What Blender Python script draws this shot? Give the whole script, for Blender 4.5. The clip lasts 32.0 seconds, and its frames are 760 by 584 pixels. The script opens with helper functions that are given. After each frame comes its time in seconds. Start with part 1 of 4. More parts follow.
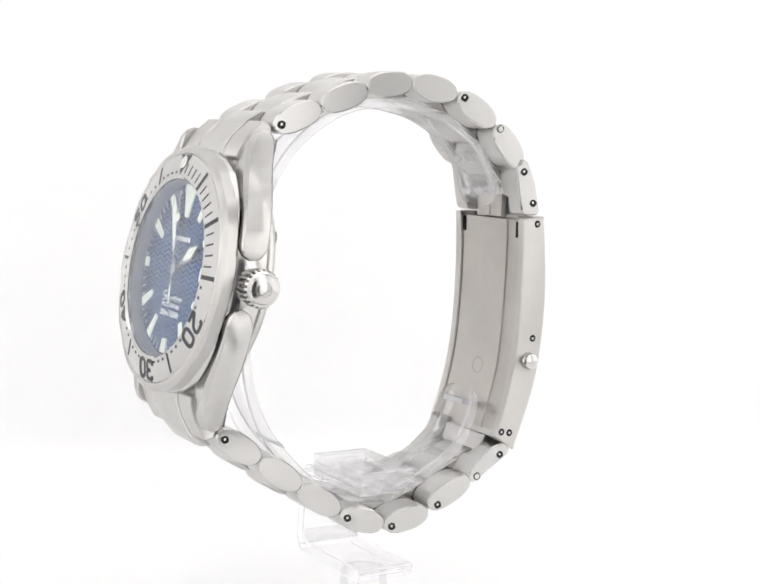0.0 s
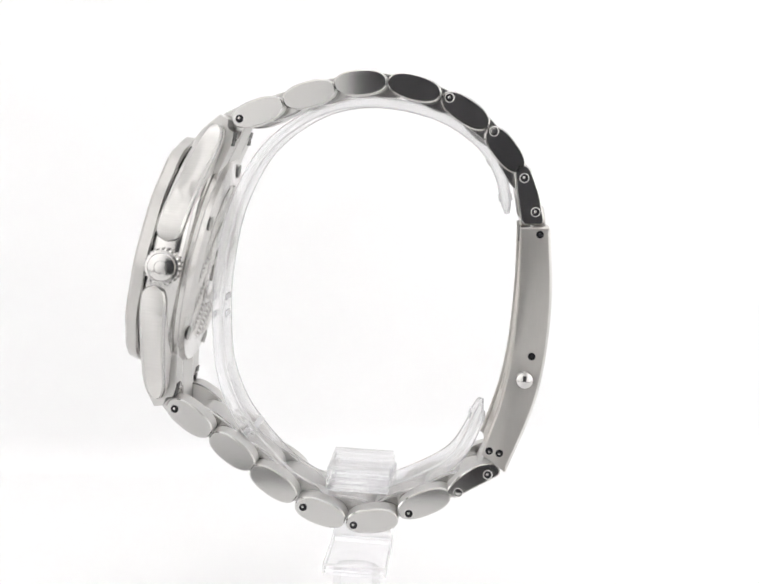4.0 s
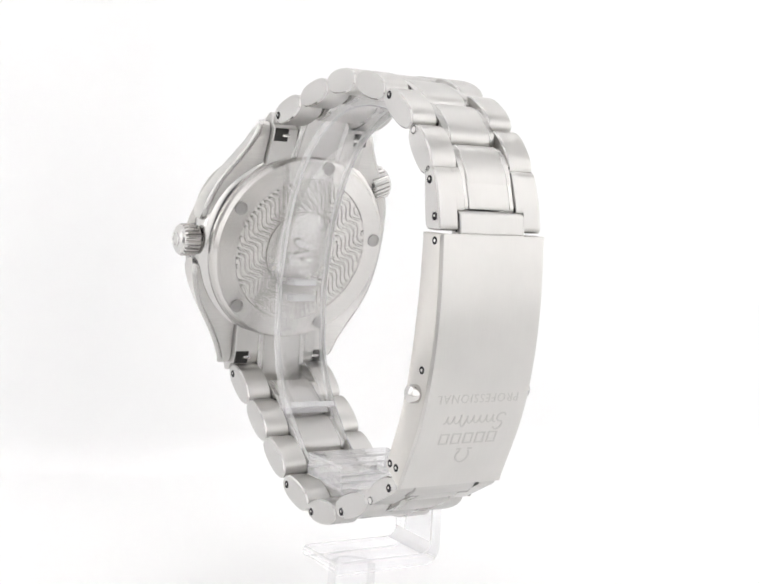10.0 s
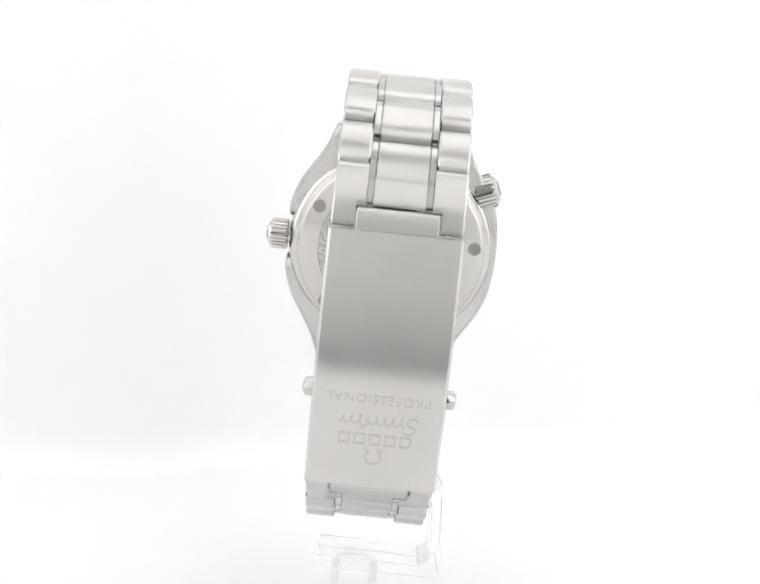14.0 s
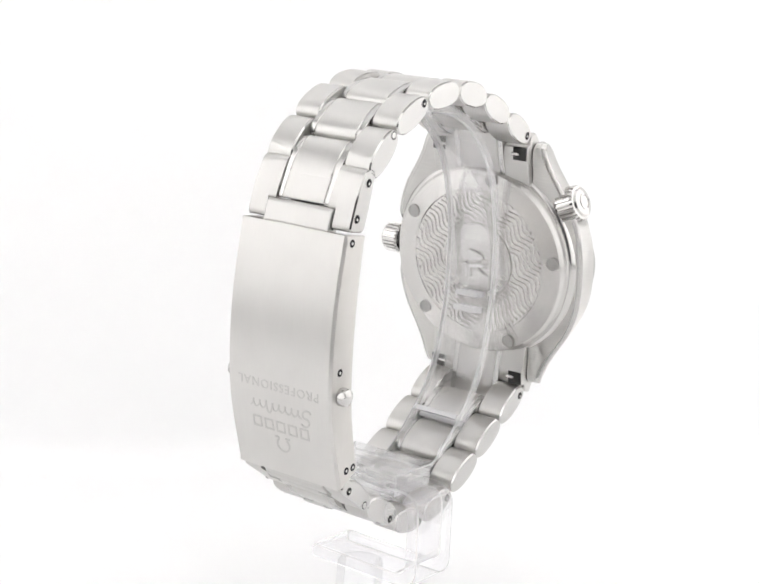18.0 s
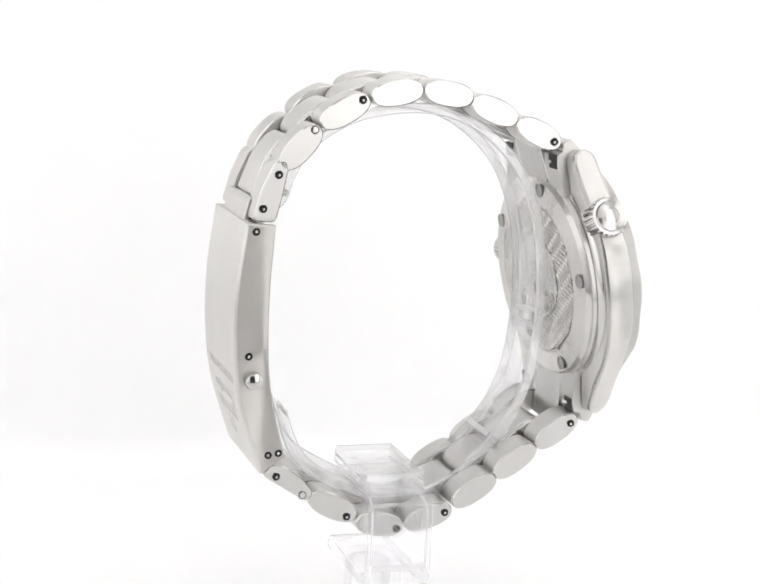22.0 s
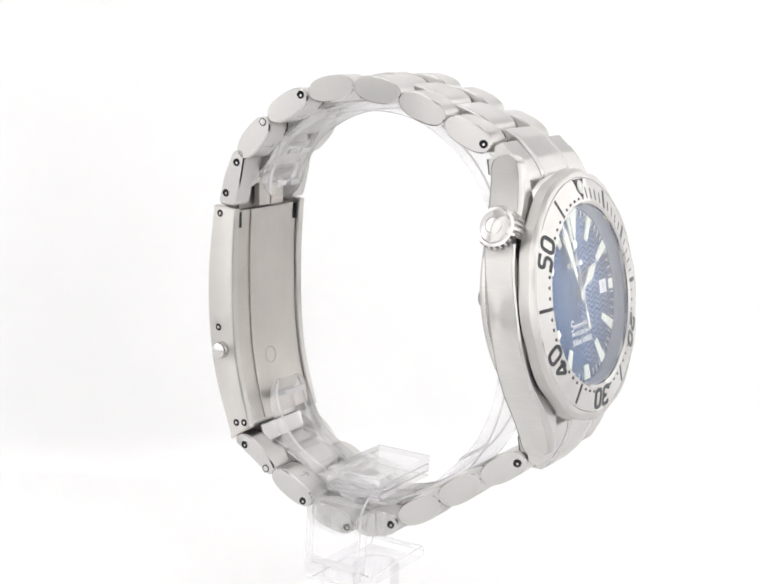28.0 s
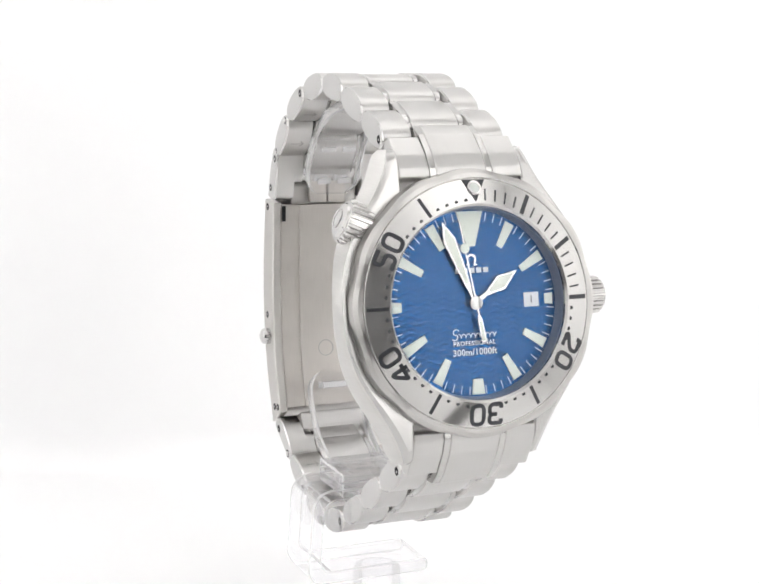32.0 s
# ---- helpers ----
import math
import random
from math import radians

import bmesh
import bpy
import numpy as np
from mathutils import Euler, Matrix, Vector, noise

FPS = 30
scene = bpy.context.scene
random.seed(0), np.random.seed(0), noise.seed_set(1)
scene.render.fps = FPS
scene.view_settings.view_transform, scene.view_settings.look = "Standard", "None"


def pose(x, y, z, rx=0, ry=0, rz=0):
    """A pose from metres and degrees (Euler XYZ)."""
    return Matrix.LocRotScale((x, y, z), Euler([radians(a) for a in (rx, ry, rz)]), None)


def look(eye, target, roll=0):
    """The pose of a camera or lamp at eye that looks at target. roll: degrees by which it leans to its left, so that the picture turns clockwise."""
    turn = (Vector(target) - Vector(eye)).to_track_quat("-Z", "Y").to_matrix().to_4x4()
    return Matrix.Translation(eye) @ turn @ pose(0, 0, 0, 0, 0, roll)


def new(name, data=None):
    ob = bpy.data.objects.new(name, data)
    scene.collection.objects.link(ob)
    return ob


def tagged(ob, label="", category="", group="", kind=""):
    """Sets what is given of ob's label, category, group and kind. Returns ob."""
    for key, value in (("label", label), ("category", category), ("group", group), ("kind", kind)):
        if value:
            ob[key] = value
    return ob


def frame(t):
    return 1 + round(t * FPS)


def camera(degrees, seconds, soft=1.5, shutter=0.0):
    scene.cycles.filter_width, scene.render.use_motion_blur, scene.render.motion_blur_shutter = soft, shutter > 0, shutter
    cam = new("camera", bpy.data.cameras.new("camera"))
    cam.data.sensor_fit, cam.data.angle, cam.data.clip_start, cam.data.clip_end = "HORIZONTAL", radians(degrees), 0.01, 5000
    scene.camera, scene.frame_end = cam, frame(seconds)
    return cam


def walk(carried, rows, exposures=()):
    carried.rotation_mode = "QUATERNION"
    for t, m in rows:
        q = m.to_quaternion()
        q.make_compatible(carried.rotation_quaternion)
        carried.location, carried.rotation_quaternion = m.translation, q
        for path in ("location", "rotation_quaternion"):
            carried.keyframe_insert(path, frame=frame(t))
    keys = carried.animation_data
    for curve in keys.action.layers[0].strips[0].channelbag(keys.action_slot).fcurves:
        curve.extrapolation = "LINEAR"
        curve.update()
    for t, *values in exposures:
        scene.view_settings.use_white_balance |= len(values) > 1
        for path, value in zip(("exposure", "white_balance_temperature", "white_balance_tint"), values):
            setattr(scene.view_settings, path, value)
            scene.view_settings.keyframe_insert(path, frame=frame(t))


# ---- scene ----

# All shapes are drawn in design units of 0.66 mm; U turns them into metres.
U = 0.00066
LENS = 29.654
TILT = 2.688                      # the stand leans a little to one side on its post
FLOOR = -88.0                     # table top in the units of the watch
EYE = Vector((0.0, -350.0 * U, 145.0 * U))
PITCH, YAW, ROLL = -9.066, -0.035, 3.334


def heading(t):
    return 0.089 - 8.6769 * (t - 14.0)


def on_turntable(t):
    return pose(0, 0, 0, rz=heading(t)) @ Matrix.Translation((1.6885 * U, 0, 88.0 * U)) @ pose(0, 0, 0, ry=TILT)


# ---- camera ----
cam = camera(LENS, 32.0, soft=1.8)
AIM = EYE + Vector((math.sin(radians(YAW)) * math.cos(radians(PITCH)), math.cos(radians(YAW)) * math.cos(radians(PITCH)), math.sin(radians(PITCH))))
walk(cam, [(0.0, look(EYE, AIM, ROLL)), (32.0, look(EYE, AIM, ROLL))])

# ---- light ----
world = bpy.data.worlds.new("dark_room")
scene.world = world
world.use_nodes = True
world.node_tree.nodes["Background"].inputs["Color"].default_value = (0.02, 0.021, 0.024, 1)
world.node_tree.nodes["Background"].inputs["Strength"].default_value = 0.5


def panel_lamp(name, at, to, sx, sy, watts):
    data = bpy.data.lights.new(name, "AREA")
    data.shape, data.size, data.size_y, data.energy, data.color = "RECTANGLE", sx, sy, watts, (1.0, 0.985, 0.97)
    ob = new(name, data)
    ob.matrix_world = look(at, to)
    return ob


# softboxes outside the fabric of the light tent: above, on both sides and in front
panel_lamp("ceiling_softbox", (0, 0.05, 0.455), (0, 0.05, 0), 0.36, 0.30, 0.86)
panel_lamp("left_softbox", (-0.355, 0.05, 0.20), (0, 0.05, 0.20), 0.34, 0.32, 1.56)
panel_lamp("right_softbox", (0.355, 0.05, 0.20), (0, 0.05, 0.20), 0.34, 0.32, 0.93)
panel_lamp("front_left_softbox", (-0.17, -0.23, 0.20), (-0.17, 0, 0.20), 0.22, 0.40, 0.74)
panel_lamp("front_right_softbox", (0.165, -0.23, 0.20), (0.165, 0, 0.20), 0.12, 0.40, 0.76)
scene.view_settings.exposure = 0.17


# ---- materials ----
def material(name):
    m = bpy.data.materials.new(name)
    m.use_nodes = True
    return m, m.node_tree.nodes, m.node_tree.links, m.node_tree.nodes["Principled BSDF"]


def plain(name, color, rough=0.5, metal=0.0, spec=0.5, vary=0.06, size=1500.0, bump=0.0):
    """A surface with two scales of variation in colour and gloss."""
    m, n, l, b = material(name)
    b.inputs["Metallic"].default_value, b.inputs["Roughness"].default_value = metal, rough
    b.inputs["Specular IOR Level"].default_value = spec
    co = n.new("ShaderNodeTexCoord")
    coarse, fine = n.new("ShaderNodeTexNoise"), n.new("ShaderNodeTexNoise")
    coarse.inputs["Scale"].default_value, fine.inputs["Scale"].default_value = size * 0.15, size
    add, mix = n.new("ShaderNodeMath"), n.new("ShaderNodeMix")
    add.operation, mix.data_type = "ADD", "RGBA"
    half = n.new("ShaderNodeMath")
    half.operation = "MULTIPLY"
    half.inputs[1].default_value = 0.5
    for t in (coarse, fine):
        l.new(co.outputs["Object"], t.inputs["Vector"])
    l.new(coarse.outputs["Fac"], add.inputs[0])
    l.new(fine.outputs["Fac"], add.inputs[1])
    l.new(add.outputs[0], half.inputs[0])
    l.new(half.outputs[0], mix.inputs["Factor"])
    mix.inputs["A"].default_value = (*[c * (1 - vary) for c in color], 1)
    mix.inputs["B"].default_value = (*[min(1, c * (1 + vary)) for c in color], 1)
    l.new(mix.outputs["Result"], b.inputs["Base Color"])
    if bump:
        bp = n.new("ShaderNodeBump")
        bp.inputs["Strength"].default_value, bp.inputs["Distance"].default_value = bump, 0.0001
        l.new(fine.outputs["Fac"], bp.inputs["Height"])
        l.new(bp.outputs["Normal"], b.inputs["Normal"])
    return m


def brushed(name, color, rough, stretch, bump=0.12, spread=0.06, around="X", turn=0.25, streak=0.5):
    """Steel with fine parallel scratches; stretch: how fast the grain changes along x, y and z, per millimetre."""
    m, n, l, b = material(name)
    b.inputs["Metallic"].default_value = 1.0
    co, mp = n.new("ShaderNodeTexCoord"), n.new("ShaderNodeMapping")
    mp.inputs["Scale"].default_value = [1000.0 * k for k in stretch]
    grain, cloud = n.new("ShaderNodeTexNoise"), n.new("ShaderNodeTexNoise")
    grain.inputs["Scale"].default_value, grain.inputs["Detail"].default_value = 1.0, 3.0
    cloud.inputs["Scale"].default_value = 160.0
    tang = n.new("ShaderNodeTangent")
    tang.direction_type, tang.axis = "RADIAL", around
    l.new(tang.outputs["Tangent"], b.inputs["Tangent"])
    b.inputs["Anisotropic"].default_value, b.inputs["Anisotropic Rotation"].default_value = 1.0, turn
    l.new(co.outputs["Object"], mp.inputs["Vector"])
    l.new(mp.outputs["Vector"], grain.inputs["Vector"])
    l.new(co.outputs["Object"], cloud.inputs["Vector"])
    ramp = n.new("ShaderNodeMapRange")
    ramp.inputs["To Min"].default_value, ramp.inputs["To Max"].default_value = rough - spread, rough + spread
    l.new(grain.outputs["Fac"], ramp.inputs["Value"])
    l.new(ramp.outputs["Result"], b.inputs["Roughness"])
    mix = n.new("ShaderNodeMix")
    mix.data_type = "RGBA"
    mix.inputs["A"].default_value = (*[c * (1 - 0.40 * streak) for c in color], 1)
    mix.inputs["B"].default_value = (*[min(1, c * (1 + 0.36 * streak)) for c in color], 1)
    both = n.new("ShaderNodeMath")
    both.operation = "MULTIPLY_ADD"
    both.inputs[1].default_value = 0.5
    l.new(cloud.outputs["Fac"], both.inputs[0])
    less = n.new("ShaderNodeMath")
    less.operation = "MULTIPLY"
    less.inputs[1].default_value = 0.5
    l.new(grain.outputs["Fac"], less.inputs[0])
    l.new(less.outputs[0], both.inputs[2])
    l.new(both.outputs[0], mix.inputs["Factor"])
    l.new(mix.outputs["Result"], b.inputs["Base Color"])
    bp = n.new("ShaderNodeBump")
    bp.inputs["Strength"].default_value, bp.inputs["Distance"].default_value = bump, 0.00002
    l.new(grain.outputs["Fac"], bp.inputs["Height"])
    l.new(bp.outputs["Normal"], b.inputs["Normal"])
    return m


def clear(name, base, rim):
    """A thin flat pane: see-through, with the gloss of its two faces growing towards a slanting view."""
    m, n, l, b = material(name)
    n.remove(b)
    see, gloss, mix = n.new("ShaderNodeBsdfTransparent"), n.new("ShaderNodeBsdfGlossy"), n.new("ShaderNodeMixShader")
    see.inputs["Color"].default_value = (0.985, 0.99, 0.995, 1)
    gloss.inputs["Roughness"].default_value = 0.01
    facing, power, share = n.new("ShaderNodeLayerWeight"), n.new("ShaderNodeMath"), n.new("ShaderNodeMath")
    facing.inputs["Blend"].default_value = 0.5
    power.operation, share.operation = "POWER", "MULTIPLY_ADD"
    power.inputs[1].default_value, share.inputs[1].default_value, share.inputs[2].default_value = 3.5, rim, base
    l.new(facing.outputs["Facing"], power.inputs[0])
    l.new(power.outputs[0], share.inputs[0])
    l.new(share.outputs[0], mix.inputs["Fac"])
    l.new(see.outputs["BSDF"], mix.inputs[1])
    l.new(gloss.outputs["BSDF"], mix.inputs[2])
    l.new(mix.outputs["Shader"], n["Material Output"].inputs["Surface"])
    return m


STEEL = (0.645, 0.632, 0.616)
BRUSHED = brushed("brushed_steel", (0.60, 0.59, 0.576), 0.30, (18, 0.3, 0.3), bump=0.05, spread=0.03, streak=0.2)
# the links' steel lightened: the clasp cover's brighter look is in its colour
BRUSHED_CLASP_LIT = brushed("brushed_clasp_lit_steel", (0.675, 0.662, 0.645), 0.33, (16, 0.3, 0.3), bump=0.06, spread=0.04, streak=0.25)
BLADE = brushed("brushed_blade_steel", (0.575, 0.548, 0.518), 0.36, (14, 0.35, 0.35))
BRUSHED_CASE = brushed("brushed_case_steel", (0.68, 0.668, 0.65), 0.36, (0.35, 0.35, 9))
BRUSHED_BACK = brushed("turned_steel", STEEL, 0.26, (2, 2, 2), bump=0.01, spread=0.03, around="Y")
POLISHED = plain("polished_steel", (0.60, 0.59, 0.578), 0.07, 1.0, vary=0.02)
MIRROR_SIDE = plain("polished_link_side", (0.565, 0.557, 0.545), 0.10, 1.0, vary=0.03, size=2500.0)
EDGE = plain("polished_lug_edge", (0.52, 0.512, 0.50), 0.24, 1.0, vary=0.03)
STRIP = plain("polished_strip_steel", (0.55, 0.542, 0.53), 0.16, 1.0, vary=0.03)
SATIN = plain("satin_steel", (0.60, 0.59, 0.578), 0.16, 1.0, vary=0.04)
# near-black colour for the shade in gaps, notches and pin holes
GAP_SHADE = plain("gap_shade", (0.02, 0.02, 0.022), 0.6, 0.0, 0.08)
SLOT = plain("shaded_slot_steel", (0.035, 0.034, 0.032), 0.5, 0.3)
# steel greyed to carry the shade inside shallow recesses
RECESS_SHADE = plain("shaded_recess_steel", (0.40, 0.395, 0.385), 0.45, 1.0)
ENGRAVE = plain("engraved_steel", (0.57, 0.56, 0.545), 0.35, 1.0, vary=0.05)
INK = plain("black_bezel_ink", (0.025, 0.028, 0.034), 0.45, 0.0, vary=0.2)
BLUE = plain("blue_lacquer", (0.010, 0.118, 0.35), 0.26, 0.6, 0.4, vary=0.06)
# the dial's blue darkened, so the wave slopes' shade is in the colour
WAVE_SHADE = plain("blue_wave_shade", (0.0022, 0.029, 0.105), 0.30, 0.6, 0.4, vary=0.06)
LUME = plain("pale_green_lume", (0.92, 0.96, 0.86), 0.6, 0.0, vary=0.04)
WHITE_PRINT = plain("white_print", (0.85, 0.86, 0.88), 0.5, 0.0, vary=0.02)
GLASS = clear("coated_sapphire_crystal", 0.012, 0.8)


def acrylic(name, tint, rough, body, clear_share=1.0):
    """Moulded clear plastic: thin walls that show what is behind, with a share of refraction and faint moulding ripples."""
    m, n, l, b = material(name)
    b.inputs["Transmission Weight"].default_value, b.inputs["IOR"].default_value = 1.0, 1.42
    b.inputs["Base Color"].default_value, b.inputs["Roughness"].default_value = (*tint, 1), rough
    b.inputs["Transmission Weight"].default_value = clear_share
    co, ripple, bump = n.new("ShaderNodeTexCoord"), n.new("ShaderNodeTexNoise"), n.new("ShaderNodeBump")
    ripple.inputs["Scale"].default_value = 260.0
    bump.inputs["Strength"].default_value, bump.inputs["Distance"].default_value = 0.03, 0.0004
    l.new(co.outputs["Object"], ripple.inputs["Vector"])
    l.new(ripple.outputs["Fac"], bump.inputs["Height"])
    l.new(bump.outputs["Normal"], b.inputs["Normal"])
    see, mix = n.new("ShaderNodeBsdfTransparent"), n.new("ShaderNodeMixShader")
    see.inputs["Color"].default_value = (0.99, 0.99, 0.995, 1)
    mix.inputs["Fac"].default_value = body
    l.new(see.outputs["BSDF"], mix.inputs[1])
    l.new(b.outputs["BSDF"], mix.inputs[2])
    l.new(mix.outputs["Shader"], n["Material Output"].inputs["Surface"])
    return m


ACRYLIC = acrylic("clear_acrylic", (0.995, 0.995, 1.0), 0.0, 0.2)
ACRYLIC_BLOCK = acrylic("clear_acrylic_block", (0.995, 0.995, 1.0), 0.0, 0.5)
ACRYLIC_SIDE = acrylic("sawn_acrylic_side", (0.99, 0.99, 0.995), 0.12, 0.58, 0.6)
ACRYLIC_EDGE = acrylic("cut_acrylic_edge", (0.98, 0.98, 0.99), 0.20, 0.75, 0.45)
WHITE_PLASTIC = plain("white_plastic", (0.92, 0.92, 0.93), 0.5, 0.0, 0.3, vary=0.02)
PAPER = plain("white_studio_sheet", (0.91, 0.91, 0.915), 0.75, 0.0, 0.2, vary=0.012, size=60.0)


def tent_fabric():
    m, n, l, b = material("white_tent_fabric")
    weave = n.new("ShaderNodeTexNoise")
    weave.inputs["Scale"].default_value = 40.0
    tone = n.new("ShaderNodeMix")
    tone.data_type = "RGBA"
    tone.inputs["A"].default_value, tone.inputs["B"].default_value = (0.93, 0.93, 0.93, 1), (0.95, 0.95, 0.95, 1)
    l.new(weave.outputs["Fac"], tone.inputs["Factor"])
    dif, tra, mix = n.new("ShaderNodeBsdfDiffuse"), n.new("ShaderNodeBsdfTranslucent"), n.new("ShaderNodeMixShader")
    l.new(tone.outputs["Result"], dif.inputs["Color"])
    l.new(tone.outputs["Result"], tra.inputs["Color"])
    mix.inputs["Fac"].default_value = 0.5
    l.new(dif.outputs["BSDF"], mix.inputs[1])
    l.new(tra.outputs["BSDF"], mix.inputs[2])
    l.new(mix.outputs["Shader"], n["Material Output"].inputs["Surface"])
    n.remove(b)
    return m


FABRIC = tent_fabric()
BLACK_CLOTH = plain("dark_room_paint", (0.17, 0.17, 0.18), 0.9, 0.0, 0.1, vary=0.2, size=80.0)


# ---- mesh helpers ----
def link_mesh(name, bm, mats, parent=None, label="", sharp=35.0, scale=U):
    bmesh.ops.recalc_face_normals(bm, faces=bm.faces[:])
    limit = radians(sharp)
    for f in bm.faces:
        f.smooth = True
    for e in bm.edges:
        if len(e.link_faces) == 2:
            e.smooth = e.calc_face_angle(0.0) < limit
    bmesh.ops.scale(bm, vec=(scale,) * 3, verts=bm.verts[:])
    me = bpy.data.meshes.new(name)
    bm.to_mesh(me)
    bm.free()
    for m in (mats if isinstance(mats, (list, tuple)) else [mats]):
        me.materials.append(m)
    ob = new(name, me)
    if parent:
        ob.parent = parent
    if label:
        ob["label"] = label
    return ob


def part(name, bm, mats, parent, label="", sharp=35.0):
    return link_mesh(name, bm, mats, parent, label, sharp)


def loft(bm, rings, cap=True, closed=True, mat=0, cap_mat=None):
    """Faces between rings of points, all with the same count."""
    vs = [[bm.verts.new(p) for p in r] for r in rings]
    n = len(vs[0])
    for a, b in zip(vs, vs[1:]):
        for i in range(n if closed else n - 1):
            f = bm.faces.new((a[i], a[(i + 1) % n], b[(i + 1) % n], b[i]))
            f.material_index = mat
    if cap:
        for r in (vs[0], vs[-1]):
            f = bm.faces.new(r)
            f.material_index = mat if cap_mat is None else cap_mat
    return vs


def lathe(bm, profile, seg=96, m=Matrix(), mat=0, wobble=None, close=True):
    """Turns (radius, height) pairs about the z axis of m; wobble(angle, index) scales the radius."""
    rings = []
    for k, (r, z) in enumerate(profile):
        ring = []
        for i in range(seg):
            a = 2 * math.pi * i / seg
            q = r * (wobble(a, k) if wobble else 1.0)
            ring.append(m @ Vector((q * math.cos(a), q * math.sin(a), z)))
        rings.append(ring)
    if close:
        rings.append(rings[0])
    vs = [[bm.verts.new(p) for p in r] for r in rings[:-1 if close else None]]
    if close:
        vs.append(vs[0])
    for a, b in zip(vs, vs[1:]):
        for i in range(seg):
            f = bm.faces.new((a[i], a[(i + 1) % seg], b[(i + 1) % seg], b[i]))
            f.material_index = mat
    if not close:
        for r in (vs[0], vs[-1]):
            bm.faces.new(r).material_index = mat
    return vs


def rounded(points, r, steps=4):
    """A 2D outline with its corners rounded."""
    out, n = [], len(points)
    for i in range(n):
        p, a, b = Vector(points[i]), Vector(points[i - 1]), Vector(points[(i + 1) % n])
        u, v = a - p, b - p
        q = min(r, u.length * 0.48, v.length * 0.48)
        s, e = p + u.normalized() * q, p + v.normalized() * q
        for k in range(steps + 1):
            t = k / steps
            out.append(tuple((1 - t) ** 2 * s + 2 * t * (1 - t) * p + t * t * e))
    return out


def shrink(outline, d):
    """The outline moved inwards by about d."""
    c = Vector((sum(p[0] for p in outline) / len(outline), sum(p[1] for p in outline) / len(outline)))
    n, out = len(outline), []
    area = sum(outline[i][0] * outline[(i + 1) % n][1] - outline[(i + 1) % n][0] * outline[i][1] for i in range(n))
    sign = 1 if area > 0 else -1
    for i in range(n):
        a, b = Vector(outline[i - 1]), Vector(outline[(i + 1) % n])
        t = (b - a)
        t = t.normalized() if t.length > 1e-9 else Vector((1, 0))
        out.append(tuple(Vector(outline[i]) + Vector((-t.y, t.x)) * d * sign))
    return out


def slab(bm, outline, place, h0, h1, bevel=0.0, mat=0, cap_mat=None, cap0=None, both_rims=True, bevel_mat=None):
    """An outline raised from h0 to h1; place(a, b, h) gives the point. Bevels both rims, or the one at h1."""
    d = bevel if h1 > h0 else -bevel
    if bevel:
        small = shrink(outline, bevel)
        rows = ([(small, h0), (outline, h0 + d)] if both_rims else [(outline, h0)]) + [(outline, h1 - d), (small, h1)]
    else:
        rows = [(outline, h0), (outline, h1)]
    vs = [[bm.verts.new(place(a, b, h)) for a, b in o] for o, h in rows]
    n = len(outline)
    for row, (p, q) in enumerate(zip(vs, vs[1:])):
        rim = bevel and (row == len(vs) - 2 or (both_rims and row == 0))
        for i in range(n):
            bm.faces.new((p[i], p[(i + 1) % n], q[(i + 1) % n], q[i])).material_index = bevel_mat if rim and bevel_mat is not None else mat
    for r, k in ((vs[0], cap0 if cap0 is not None else cap_mat), (vs[-1], cap_mat)):
        bm.faces.new(r).material_index = mat if k is None else k


def across(a, b, h):
    """Outlines in the side view (y, z), raised along x."""
    return Vector((h, a, b))


HEAD = Matrix(((-1, 0, 0, 0), (0, -0.177, 0.984, 56.24), (0, 0.984, 0.177, 8.4), (0, 0, 0, 1)))


def on_head(a, b, h):
    """Outlines in the dial's plane (3 o'clock, 12 o'clock), raised outwards."""
    return HEAD @ Vector((a, b, h))


def head_side(a, b, h):
    """Outlines in the case's side view (12 o'clock, outwards), raised towards 3 o'clock."""
    return HEAD @ Vector((h, a, b))


def letters(text, size, m, mats, parent, name, height=0.06, spacing=1.0, label="", bold=0.0):
    """A word as flat raised letters, centred on the origin of m."""
    cu = bpy.data.curves.new("word", "FONT")
    cu.body, cu.size, cu.align_x, cu.align_y = text, size, "CENTER", "CENTER"
    cu.extrude, cu.resolution_u, cu.space_character, cu.offset = height, 3, spacing, bold
    ob = bpy.data.objects.new("word", cu)
    scene.collection.objects.link(ob)
    bpy.context.view_layer.update()
    me = bpy.data.meshes.new_from_object(ob.evaluated_get(bpy.context.evaluated_depsgraph_get()))
    bpy.data.objects.remove(ob)
    bpy.data.curves.remove(cu)
    bm = bmesh.new()
    bm.from_mesh(me)
    bpy.data.meshes.remove(me)
    bmesh.ops.transform(bm, matrix=m, verts=bm.verts[:])
    for f in bm.faces:
        f.material_index = 0
    return part(name, bm, mats, parent, label, sharp=20)


def ribbon(bm, line, width, place, h0, h1):
    """A stroke of even width along a line of points."""
    rows = []
    for i, p in enumerate(line):
        t = Vector(line[min(i + 1, len(line) - 1)]) - Vector(line[max(i - 1, 0)])
        side = Vector((-t.y, t.x)).normalized() * width / 2
        rows.append((Vector(p) + side, Vector(p) - side))
    for (a0, b0), (a1, b1) in zip(rows, rows[1:]):
        slab(bm, [tuple(a0), tuple(b0), tuple(b1), tuple(a1)], place, h0, h1)


